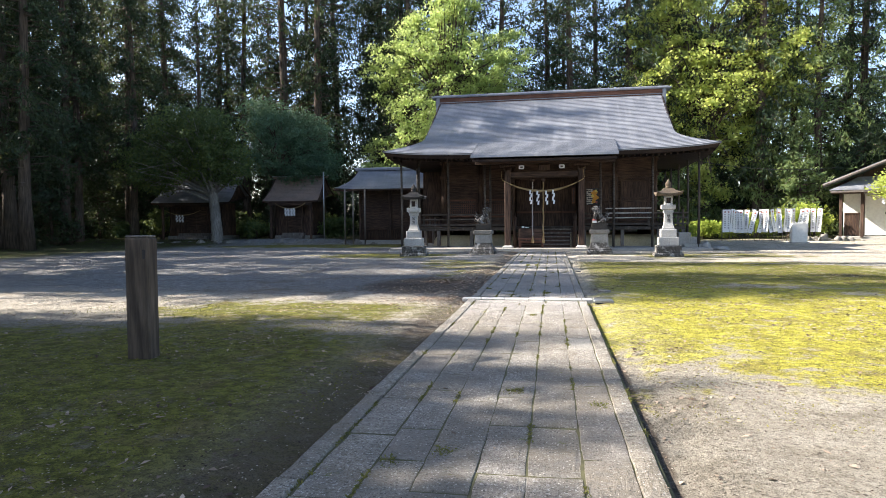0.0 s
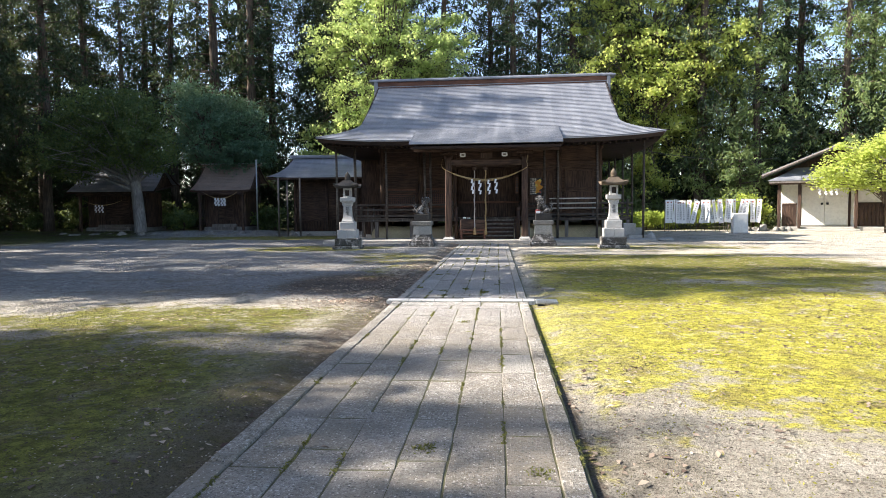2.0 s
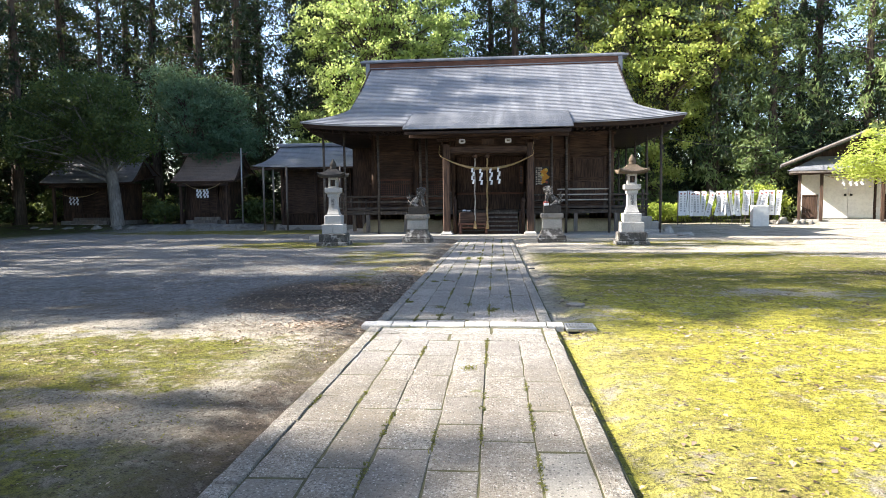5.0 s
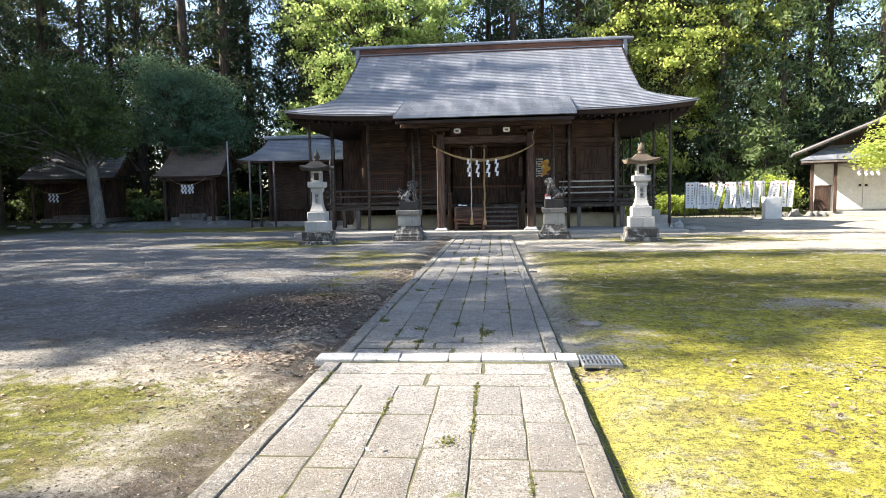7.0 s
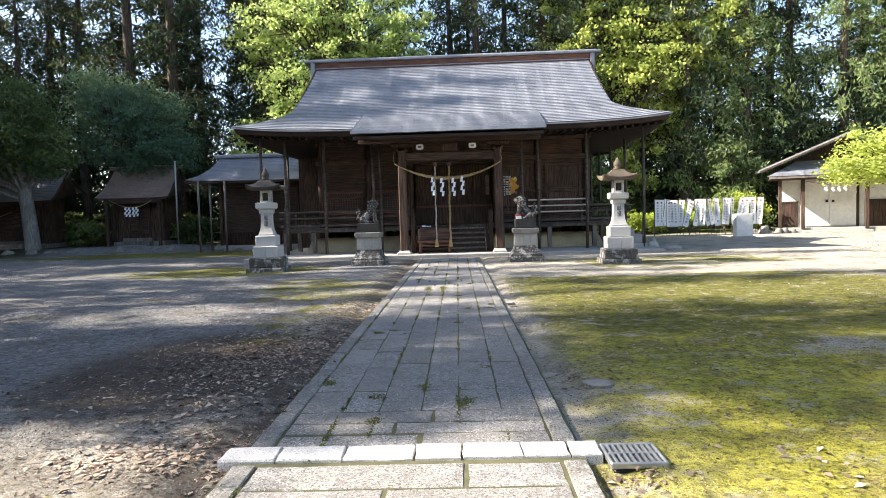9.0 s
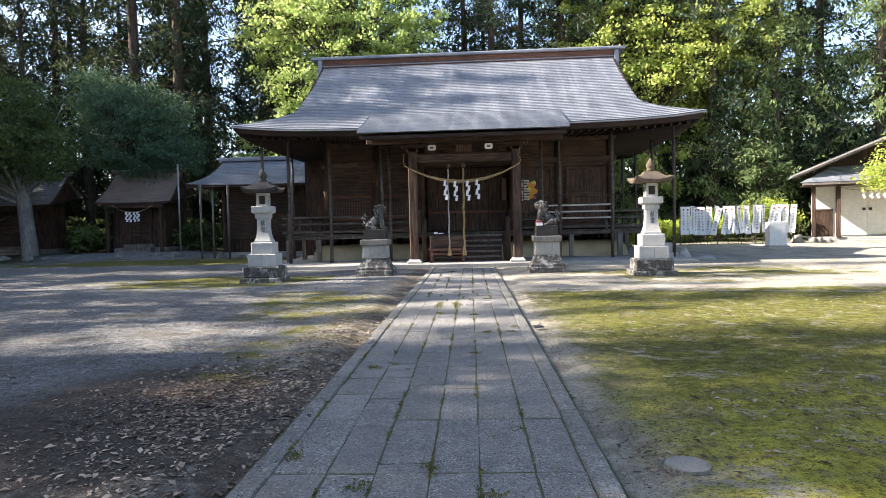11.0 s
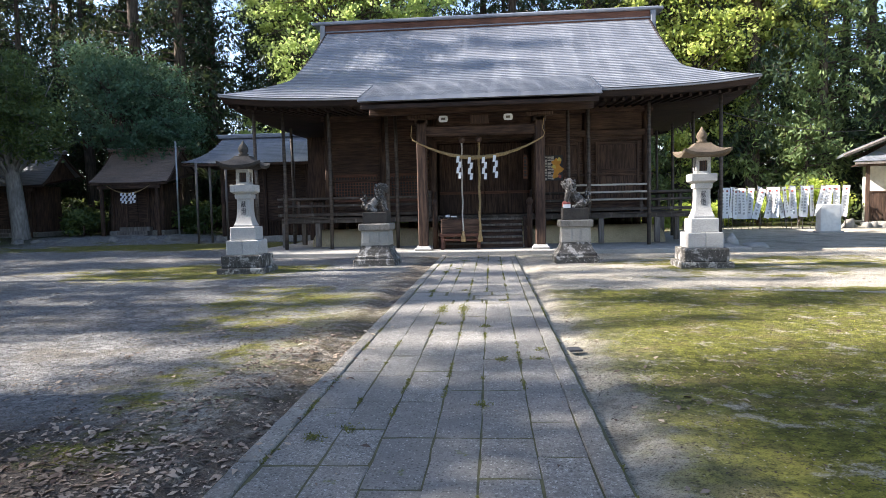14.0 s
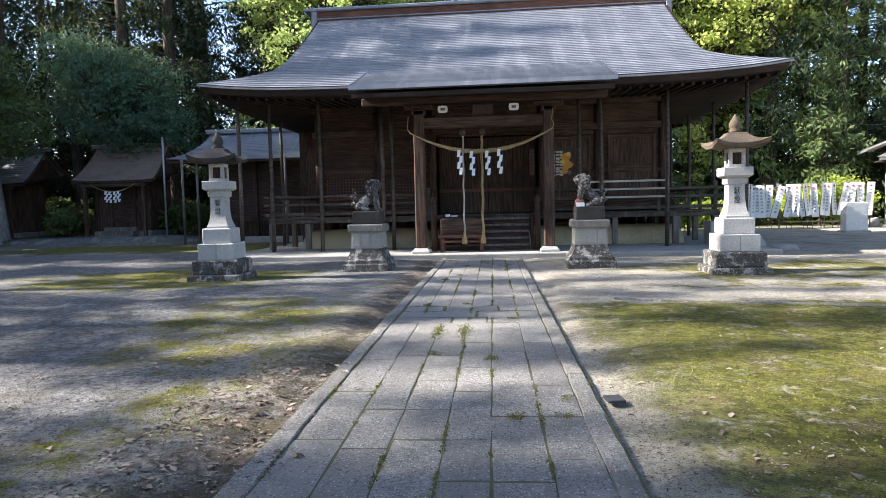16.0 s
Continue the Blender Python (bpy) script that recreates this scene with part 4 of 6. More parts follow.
cross_row(19.32, 0.48, [-0.93, 0.1, 0.93])
cross_row(19.80, 0.45, [-0.93, -0.35, 0.4, 0.93])
courses(20.25, 28.45, [0.9, 1.2, 1.5])
for sx in (-1, 1):
    y = -3.0
    while y < 28.4:
        l = rng.choice([0.8, 1.0, 1.2])
        if y < 8.7 < y + l:
            l = round(8.72 - y, 2)
        if 8.7 < y < 9.0:
            y = 9.02
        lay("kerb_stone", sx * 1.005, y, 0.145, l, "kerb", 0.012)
        y += l
# the pale cross band and the drain grate at its end
x = -1.20
for l in (0.36, 0.42, 0.45, 0.30, 0.38, 0.29, 0.20):
    ob = new("band_stone", rough_slab(l - 0.008, 0.235, 0.004, 0.12).mesh("band_stone", M["band"]))
    ob.parent = PATHWAY
    ob.matrix_basis = pose(x, 8.765, 0.02 + rng.uniform(-0.003, 0.006), 0, 0, rng.uniform(-0.4, 0.4))
    x += l
GRATE = thing("drain_grate", pose(0.83, 12.80, 0.0, 0, 0, 1), "small galvanised steel drain grate set in the ground", "grate")
fr = Geo().box(-0.17, 0.17, -0.17, -0.15, -0.02, 0.02).box(-0.17, 0.17, 0.15, 0.17, -0.02, 0.02).box(-0.17, -0.15, -0.149, 0.149, -0.02, 0.02).box(0.15, 0.17, -0.149, 0.149, -0.02, 0.02)
part("rim", fr, M["steel"], GRATE)
part("sump", Geo().box(-0.15, 0.15, -0.15, 0.15, -0.06, -0.03), M["black"], GRATE)
for k in range(8):
    part("bar", Geo().box(-0.135 + k * 0.036, -0.118 + k * 0.036, -0.15, 0.15, -0.015, 0.018, 0.003), M["steel"], GRATE)
part("bar", Geo().box(-0.15, 0.15, -0.01, 0.01, 0.008, 0.0195, 0.002), M["steel"], GRATE)
LID = thing("inspection_cover", pose(0.95, 14.5, 0.0), "round dark inspection cover sunk in moss", "cover")
part("disc", Geo().stack([(-0.05, 0.13), (0.012, 0.13), (0.016, 0.12)], 20), M["old_stone"], LID)
PLATE = thing("slate_plate", pose(0.50, 19.75, 0.0, 0, 0, 10), "thin dark slate plate lying beside the kerb", "plate")
part("plate", Geo().box(-0.06, 0.07, -0.07, 0.07, -0.01, 0.010, 0.003), M["ink"], PLATE)


# ---- trees ----
def leaf_cloud(centres, size, rs, flat=0.0, droop=0.0, narrow=0.55):
    """Many small diamond leaves, one at each centre."""
    n = len(centres)
    a = rs.normal(size=(n, 3))
    a[:, 2] = a[:, 2] * (1 - flat) - droop
    a /= np.linalg.norm(a, axis=1)[:, None]
    b = np.cross(a, rs.normal(size=(n, 3)))
    if flat:
        b[:, 2] *= (1 - flat)
    b /= np.linalg.norm(b, axis=1)[:, None] + 1e-9
    s = (size * rs.uniform(0.6, 1.4, n))[:, None]
    c = np.asarray(centres)
    v = np.stack([c + a * s, c + b * s * narrow, c - a * s, c - b * s * narrow], axis=1).reshape(-1, 3)
    return v


def crown_part(v, material, parent, label=""):
    me = bpy.data.meshes.new("crown")
    n = len(v) // 4
    me.vertices.add(len(v))
    me.vertices.foreach_set("co", v.astype(np.float32).ravel())
    me.loops.add(4 * n)
    me.loops.foreach_set("vertex_index", np.arange(4 * n, dtype=np.int32))
    me.polygons.add(n)
    me.polygons.foreach_set("loop_start", np.arange(0, 4 * n, 4, dtype=np.int32))
    me.update(calc_edges=True)
    me.validate()
    me.materials.append(material)
    ob = new("crown", me)
    ob.parent = parent
    return tagged(ob, label)


def build_cedar(m, h, spread, seed, clear=0.25, density=1.0, radius=0.38, leaves="cedar"):
    rs = np.random.RandomState(seed)
    t = thing("cedar_tree", m, "tall dark cedar with straight trunk and drooping crown", "tree", "cedars round the court")
    bend = [(0.12 * math.sin(seed + z * 0.3), 0.12 * math.cos(seed * 2 + z * 0.2), z) for z in np.linspace(-0.2, h, 12)]
    g = Geo().tube(bend, [radius * (1.25 if k == 0 else 1 - 0.93 * k / 11) for k in range(12)], 9)
    pts, limbs = [], Geo()
    z = h * clear
    while z < h * 0.985:
        f = (z - h * clear) / (h * (1 - clear))
        length = spread * (1 - f) ** 0.75 * rs.uniform(0.55, 1.15) * min(1, 0.55 + f * 2.5) + 0.25
        a = rs.uniform(0, 2 * math.pi)
        d = np.array([math.cos(a), math.sin(a), 0])
        n = int(length * 30 * density) + 8
        s = rs.uniform(0.15, 1, n) ** 0.7
        p = d * (s * length)[:, None] + np.array([0, 0, z])
        p[:, 2] += 0.25 * length * s - 0.55 * length * s ** 2
        p += rs.normal(size=(n, 3)) * np.array([0.30, 0.30, 0.24]) * (0.5 + 0.5 * s)[:, None]
        pts.append(p)
        if length > 1.0:
            limbs.tube([(0, 0, z), tuple(d * length * 0.5 + np.array([0, 0, z + 0.06 * length])), tuple(d * length * 0.9 + np.array([0, 0, z - 0.2 * length]))], [0.05, 0.035, 0.012], 4, False)
        z += rs.uniform(0.10, 0.24) / density
    # dead stubs on the bare trunk
    for k in range(10):
        zz = h * clear * rs.uniform(0.5, 1)
        a = rs.uniform(0, 6.28)
        l = rs.uniform(0.4, 1.3)
        limbs.tube([(0, 0, zz), (math.cos(a) * l, math.sin(a) * l, zz - 0.1)], [0.03, 0.01], 4, False)
    part("trunk", g.add(limbs.v, limbs.f), M["bark"], t, smooth=True)
    crown_part(leaf_cloud(np.concatenate(pts), 0.165, rs, droop=0.9, narrow=0.30), M[leaves], t)
    return t


def build_broad(name, m, label, lobes, trunk, leafmat, seed, count, size, group="", flat=0.0, fork=0.45, shell=0.55, clump=0.5, bark="bark"):
    """A leafy tree: limbs run out to clumps that fill the lobes (x, y, z, rx, ry, rz)."""
    rs = np.random.RandomState(seed)
    t = thing(name, m, label, "tree", group)
    base, top, r0 = trunk
    g = Geo()
    mid = Vector(base).lerp(Vector(top), 0.5) + Vector((0.12, -0.08, 0))
    g.tube([Vector(base) - Vector((0, 0, 0.2)), Vector(base) + Vector((0, 0, 0.3)), mid, Vector(top)], [r0 * 1.35, r0, r0 * 0.85, r0 * 0.6], 10)
    vol = np.array([l[3] * l[4] * l[5] for l in lobes])
    limbs, pts = Geo(), []
    for lobe, share in zip(lobes, vol / vol.sum()):
        c, r = np.array(lobe[:3]), np.array(lobe[3:])
        nclump = max(6, int(count * share / 70))
        d = rs.normal(size=(nclump, 3))
        d /= np.linalg.norm(d, axis=1)[:, None]
        q = c + d * r * (rs.uniform(0, 1, nclump) ** (1 - shell))[:, None]
        for k, p in enumerate(q):
            n = int(70 * rs.uniform(0.5, 1.5))
            rad = clump * rs.uniform(0.6, 1.4)
            e = rs.normal(size=(n, 3)) * rad * np.array([0.62, 0.62, 0.36])
            pts.append(p + e)
            if k % 3 == 0:
                s = Vector(base).lerp(Vector(top), rs.uniform(fork, 1.0))
                w = s.lerp(Vector(p), 0.5) + Vector((0, 0, 0.35))
                limbs.tube([s, w, Vector(p)], [r0 * 0.24, r0 * 0.13, 0.012], 5, False)
    part("trunk", g.add(limbs.v, limbs.f), M[bark], t, smooth=True)
    crown_part(leaf_cloud(np.concatenate(pts), size, rs, flat=flat, narrow=0.62), M[leafmat], t)
    return t


# two ginkgos behind the hall
build_broad("ginkgo_tree", pose(-9.0, 51.5, 0), "tall ginkgo with bright yellow-green leaves in sunlight",
            [(0, 0, 9.5, 5.2, 4, 4.2), (-3.5, 0, 6.0, 3.6, 3, 3.0), (2.6, 0, 13.0, 3.2, 3, 3.2), (-1.5, 0, 15.0, 3.0, 3, 3.6), (4.6, -1, 13.0, 2.0, 1.6, 3.2), (3.8, 0, 9.5, 2.6, 2.2, 2.6), (-4.8, 0, 13.5, 1.9, 1.7, 2.8), (0.5, 0, 18.5, 2.4, 2.4, 3.0)],
            ((0, 0, 0), (0, 0, 14), 0.42), "ginkgo", 21, 60000, 0.105, "ginkgos behind the hall")
build_broad("ginkgo_tree", pose(10.8, 55.0, 0), "broad ginkgo with bright yellow-green leaves in sunlight",
            [(0, 0, 10.5, 5.0, 4, 4.2), (-4.2, 0, 9.5, 3.6, 3, 2.8), (-4.5, 0, 13.5, 2.4, 2, 2.8), (4.2, 0, 11.5, 4.0, 3, 3.4), (-1.0, 0, 15.5, 3.6, 3, 3.4), (1.0, 0, 6.5, 3.0, 3, 1.8), (-0.4, -1.4, 4.0, 2.6, 1.4, 1.9), (3.5, 0, 17, 2.5, 2.5, 3)],
            ((0, 0, 0), (0, 0, 14), 0.45), "ginkgo_yellow", 22, 64000, 0.105, "ginkgos behind the hall").scale = (1.12, 1.12, 1.12)
# the dark trees before the small shrines
EVERGREEN = build_broad("evergreen_tree", pose(-24.9, 44.4, 0.1), "dark broadleaf evergreen with pale trunk, shaded", [(-2.0, 0, 7.2, 4.4, 3.2, 2.9), (-4.6, -0.5, 5.4, 2.6, 2.4, 1.8), (0.5, -0.5, 5.6, 2.6, 2.4, 1.6)],
            ((0, 0, 0), (-0.6, 0, 6.0), 0.42), "broad", 31, 42000, 0.085, bark="pale_bark")
build_broad("pine_tree", pose(-22.6, 48.6, 0.2), "dark pine with soft dense needles, shaded", [(1.5, 0, 7.4, 3.6, 3.0, 2.9), (3.2, -0.5, 5.6, 2.6, 2.2, 1.8), (-0.5, 0, 9.5, 1.8, 1.8, 1.8)],
            ((0, 0, 0), (1.0, 0, 8.0), 0.30), "pine", 32, 46000, 0.075)
build_broad("maple_tree", pose(22.2, 43.0, 0), "young maple with flat sprays of yellow-green leaves", [(-1.4, 0, 3.4, 2.8, 2.4, 0.8), (-2.8, -0.3, 3.0, 1.6, 1.4, 0.5), (-0.6, 0, 4.7, 2.6, 2.2, 0.9), (1.6, 0, 3.4, 2.2, 2.0, 0.8), (0.6, 0, 5.6, 1.8, 1.6, 0.6)],
            ((0, 0, 0), (-0.3, 0, 3.0), 0.13), "maple", 33, 15000, 0.09, flat=0.6, fork=0.55, clump=0.42)

# cedars: five kinds, set round the court
KINDS = [build_cedar(pose(-14.0, 56.0, 0), 33, 3.9, 1, 0.16), build_cedar(pose(18.6, 58.5, 0), 32, 3.7, 2, 0.22),
         build_cedar(pose(2.5, 57.0, 0), 29, 3.3, 3, 0.10), build_cedar(pose(-32.0, 54.0, 0), 22, 3.8, 4, 0.06),
         build_cedar(pose(15.0, 58.5, 0), 32, 3.4, 5, 0.30, 0.9, 0.72),
         build_cedar(pose(19.0, 54.5, 0), 28, 3.9, 8, 0.08, 1.0, 0.36, "cedar_sunlit")]
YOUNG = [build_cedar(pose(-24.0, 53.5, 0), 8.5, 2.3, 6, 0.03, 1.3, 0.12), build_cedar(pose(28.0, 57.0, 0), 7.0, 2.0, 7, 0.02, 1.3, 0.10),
         build_cedar(pose(17.0, 52.0, 0), 9.5, 2.6, 9, 0.02, 1.3, 0.12, "cedar_sunlit")]
for y in YOUNG:
    tagged(y, "young dark cedar growing under taller trees", "tree", "young cedars")
rc = random.Random(11)
spots = []
for x in range(-60, 62, 4):          # behind the hall
    for y in (54, 60) if x % 8 else (54, 62):
        spots.append((x + rc.uniform(-1.8, 1.8) + (2 if y == 60 else 0), y + rc.uniform(-1.8, 1.8), rc.randrange(4), rc.uniform(0.98, 1.28)))
for y in (29, 34, 38, 43, 48):          # down the west side
    for x in (-37, -44):
        spots.append((x + rc.uniform(-2, 2), y + rc.uniform(-2, 2), rc.randrange(4), rc.uniform(1.05, 1.12) if y < 42 else rc.uniform(0.85, 1.0)))
for x, y, k, s in ((-19, -3.9, 3, 0.66), (-18, -0.6, 3, 0.63), (-17, 2.2, 3, 0.59), (-19, 3.6, 0, 0.44), (-22, 5.1, 3, 0.76), (-16.5, 4.3, 3, 0.58),
                   (-25, -5.0, 3, 0.85), (-24, -1.6, 0, 0.55), (-24.5, 1.9, 3, 0.82), (-22, 3.0, 3, 0.72), (-15, -1.1, 3, 0.52), (-14, 3.1, 3, 0.48), (-13.5, 4.2, 3, 0.46), (-12, 0.4, 3, 0.42),
                   (-17, 7.1, 3, 0.58), (-20, 7.0, 3, 0.70), (-23.5, 7.2, 3, 0.82), (-15, 6.0, 3, 0.50), (-18.5, 5.4, 3, 0.64), (-14.5, 1.9, 3, 0.51), (-21, 8.4, 3, 0.66), (-16, 7.8, 3, 0.52),
                   (-20, 12.7, 1, 0.76), (-18.5, 14.2, 0, 0.72), (-25, 13.2, 3, 0.98), (-23, 15.8, 3, 0.98), (-28, 14.1, 0, 0.85), (-27, 16.4, 0, 0.92), (-33, 46.3, 0, 0.90), (-36, 42.8, 0, 1.00), (-34, 35.6, 0, 1.09), (-36.5, 37.6, 2, 1.30), (-31, 33.9, 0, 0.97), (-44, 39.6, 0, 1.2), (-45.5, 41.6, 0, 1.2), (-43, 42.8, 0, 1.15), (-46.5, 44.4, 0, 1.2), (-28, 19.3, 0, 0.72), (-30, 23.4, 0, 0.77), (-29, 21.3, 1, 0.95), (-31, 25.1, 2, 1.00)):
    spots.append((x, y, k, s))          # near the west edge of the court: their shade falls over the path
for y in range(30, 54, 6):          # east side, far back
    for x in (40, 47):
        spots.append((x + rc.uniform(-2, 2), y + rc.uniform(-2, 2), rc.randrange(4), 1.0))
for x, y, k, s in ((-20.5, 57.5, 1, 1.1), (-17.5, 62, 0, 1.0), (-24, 60, 2, 1.15)):
    spots.append((x, y, k, s))
for x in range(-30, 20, 7):         # behind the walker
    spots.append((x + rc.uniform(-2, 2), -20 + rc.uniform(-3, 3), rc.randrange(4), 1.0))
for x, y, k, s in spots:
    if min(math.hypot(x - a, y - b) for a, b in ((-9, 51.5), (10.8, 55), (-14, 56), (18.6, 58.5), (2.5, 57), (-32, 54), (15, 58.5), (19, 54.5))) < 2.6:
        continue
    # some cedars on the right take the painted sunlit leaf
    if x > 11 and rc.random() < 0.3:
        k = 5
    copy_thing(KINDS[k], pose(x, y, 0, 0, 0, rc.uniform(0, 360))).scale = (s, s, s * rc.uniform(0.94, 1.08))
for x in range(-62, 64, 3):
    for y in (59, 66):
        s = rc.uniform(0.75, 1.35)
        copy_thing(YOUNG[rc.randrange(2) if x < 6 else rc.choice((0, 1, 1, 2))], pose(x + rc.uniform(-1.4, 1.4), y + rc.uniform(-2, 2), 0, 0, 0, rc.uniform(0, 360))).scale = (s * 1.25, s * 1.25, s)
for y in range(16, 56, 3):
    for x in (-38, -46):
        s = rc.uniform(0.7, 1.2)
        copy_thing(YOUNG[rc.randrange(2)], pose(x + rc.uniform(-1.4, 1.4), y + rc.uniform(-1, 1), 0, 0, 0, rc.uniform(0, 360))).scale = (s * 1.3, s * 1.3, s)
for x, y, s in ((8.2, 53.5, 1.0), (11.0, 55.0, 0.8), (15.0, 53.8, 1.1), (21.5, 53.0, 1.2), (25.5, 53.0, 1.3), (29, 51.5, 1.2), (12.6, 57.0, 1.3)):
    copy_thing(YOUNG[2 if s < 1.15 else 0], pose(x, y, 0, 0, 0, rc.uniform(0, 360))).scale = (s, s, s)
for x, y, s in ((-17.5, 5.4, 1.25), (-19.5, 0.6, 1.25)):
    copy_thing(EVERGREEN, pose(x, y, 0, 0, 0, 70)).scale = (s, s, s)


# ---- the hall's front: rope, bells, box, notices ----
def twist(g, line, radius, strands=3, turns=26):
    """A rope of twisted strands along a line of points; radius(s) at share s."""
    n = len(line)
    for k in range(strands):
        pts, rad = [], []
        for i, p in enumerate(line):
            s = i / (n - 1)
            a = 2 * math.pi * (k / strands + turns * s)
            r = radius(s)
            d = (Vector(line[min(i + 1, n - 1)]) - Vector(line[max(i - 1, 0)])).normalized()
            e = d.cross(Vector((0, 1, 0.01))).normalized()
            f = d.cross(e)
            pts.append(Vector(p) + (e * math.cos(a) + f * math.sin(a)) * r * 0.55)
            rad.append(r * 0.6)
        g.tube(pts, rad, 5)
    return g


def shide(x, y, z, h, w):
    """A folded zigzag paper streamer."""
    g = Geo()
    zz = z
    for k in range(4):
        dx = (0.30 if k % 2 else -0.30) * w
        a, b = dx - w * 0.45, dx + w * 0.45
        hh = h / 3.6
        sk = -0.25 * w
        y0 = y - 0.012 * k
        g.add([(x + a, y0, zz), (x + b, y0, zz), (x + b + sk, y0 - 0.01, zz - hh), (x + a + sk, y0 - 0.01, zz - hh),
               (x + a, y0 + 0.003, zz), (x + b, y0 + 0.003, zz), (x + b + sk, y0 - 0.007, zz - hh), (x + a + sk, y0 - 0.007, zz - hh)],
              [(0, 3, 2, 1), (4, 5, 6, 7), (0, 1, 5, 4), (1, 2, 6, 5), (2, 3, 7, 6), (3, 0, 4, 7)])
        zz -= hh * 0.86
    return g


def sagging(x0, z0, x1, z1, sag, y, n=60):
    return [(x0 + (x1 - x0) * s, y, z0 + (z1 - z0) * s - sag * 4 * s * (1 - s)) for s in (k / n for k in range(n + 1))]


def build_rope(y, x0, z0, x1, z1, sag, thick, xs, h, w, label):
    t = thing("sacred_rope", pose(0, 0, 0), label, "rope")
    line = sagging(x0, z0, x1, z1, sag, y, 90)
    part("straw_rope", twist(Geo(), line, lambda s: thick * (0.35 + 0.65 * math.sin(math.pi * s) ** 1.5)), M["rope"], t)
    for x in xs:
        s = (x - x0) / (x1 - x0)
        z = z0 + (z1 - z0) * s - sag * 4 * s * (1 - s)
        part("paper_streamer", shide(x, y - thick - 0.01, z, h, w), M["paper"], t, "folded white paper streamer")
    return t


ROPE = build_rope(33.08, -2.92, 3.50, 1.02, 3.50, 0.57, 0.066, (-1.51, -1.165, -0.74, -0.41), 0.68, 0.095, "straw rope with white paper streamers across the porch")
part("tie_cord", Geo().tube([(1.02, 33.1, 3.50), (1.06, 33.08, 3.62), (1.0, 33.1, 3.75), (1.04, 33.12, 4.05)], 0.012, 5), M["rope"], ROPE)
part("tie_cord", Geo().tube([(-2.92, 33.1, 3.50), (-2.98, 33.08, 3.62), (-2.95, 33.12, 3.95)], 0.010, 5), M["rope"], ROPE)
for x, r, m_, lab in ((-1.46, 0.028, "pale", "pale twisted bell rope hanging from the porch beam"), (-0.93, 0.042, "rope", "thick straw bell rope hanging from the porch beam")):
    b = thing("bell_rope", pose(x, 33.42, 0), lab, "bell rope", "bell ropes")
    part("cord", twist(Geo(), [(0.01 * math.sin(k * 0.4), 0, 3.45 - k * 0.0525) for k in range(56)], lambda s, r=r: r, 3, 22), M[m_], b)
    part("bell", Geo().stack([(3.40, 0.03), (3.44, 0.085), (3.50, 0.105), (3.56, 0.085), (3.60, 0.03)], 14), M["wood"], b, "dark bell", True)
    part("bracket", Geo().box(-0.02, 0.02, -0.02, 0.02, 3.58, 3.66), M["black"], b)
    part("tassel", Geo().stack([(0.36, 0.075), (0.50, 0.07), (0.62, 0.035), (0.66, 0.045), (0.70, 0.03)], 10), M["rope"], b, "", True)

BOX = thing("offering_box", pose(-1.55, 33.72, 0.12), "dark timber offering box on a reddish trestle", "offering box")
part("box", Geo().box(-0.60, 0.60, -0.22, 0.26, 0.50, 0.94, 0.012), M["wood_h"], BOX)
part("trestle_top", Geo().box(-0.66, 0.66, -0.28, 0.30, 0.40, 0.50, 0.012), M["red_wood"], BOX, "reddish trestle top")
for x in (-0.56, 0.56):
    for y in (-0.22, 0.24):
        part("leg", Geo().box(x - 0.05, x + 0.05, y - 0.05, y + 0.05, 0, 0.40, 0.01), M["red_wood"], BOX)
part("stretcher", Geo().box(-0.51, 0.51, -0.25, -0.20, 0.26, 0.33, 0.008), M["red_wood"], BOX)
for k in range(9):
    part("slat", Geo().box(-0.54 + k * 0.125, -0.49 + k * 0.125, -0.20, 0.24, 0.94, 0.97, 0.006), M["wood"], BOX)
TRAY = thing("tray_of_papers", pose(-1.86, 33.72, 1.09), "small black tray with white papers on the offering box", "tray")
part("tray", Geo().box(-0.22, 0.22, -0.13, 0.13, 0, 0.035, 0.008), M["black"], TRAY)
part("paper_stack", Geo().box(-0.16, -0.03, -0.09, 0.07, 0.035, 0.11, 0.004), M["paper"], TRAY)
part("paper_stack", Geo().box(0.01, 0.18, -0.10, 0.06, 0.035, 0.075, 0.004), M["paper"], TRAY)

POSTER = thing("festival_poster", pose(1.56, 36.42, 2.74), "printed poster with orange figure shape and text columns", "poster")
part("sheet", Geo().box(-0.32, 0.32, -0.008, 0.0, -0.44, 0.44, 0.002), M["ink"], POSTER)
for k, (cx, cz, r, m_) in enumerate(((0.10, 0.16, 0.15, "orange"), (0.14, -0.06, 0.17, "orange"), (0.06, -0.26, 0.10, "orange"), (0.20, 0.30, 0.07, "yellow"), (0.02, 0.05, 0.07, "yellow"), (0.22, -0.30, 0.06, "red"))):
    blot = [(cx + r * (1 + 0.3 * math.sin(3 * a + k)) * math.cos(a), -0.011 - 0.0006 * k, cz + r * (1 + 0.25 * math.cos(4 * a + k)) * math.sin(a)) for a in (q * math.pi / 10 for q in range(20))]
    part("printed_shape", Geo().add(blot, [tuple(range(20))]), M[m_], POSTER)
for k in range(3):
    for j in range(8):
        x, z = -0.26 + k * 0.115, 0.40 - j * 0.105
        w, h = 0.030 + 0.014 * ((k * 5 + j * 3) % 3), 0.045 + 0.02 * ((k + j * 2) % 3)
        part("text_bar", Geo().box(x - w, x + w, -0.0105, -0.008, z - h, z, 0.001), M["pale"], POSTER)
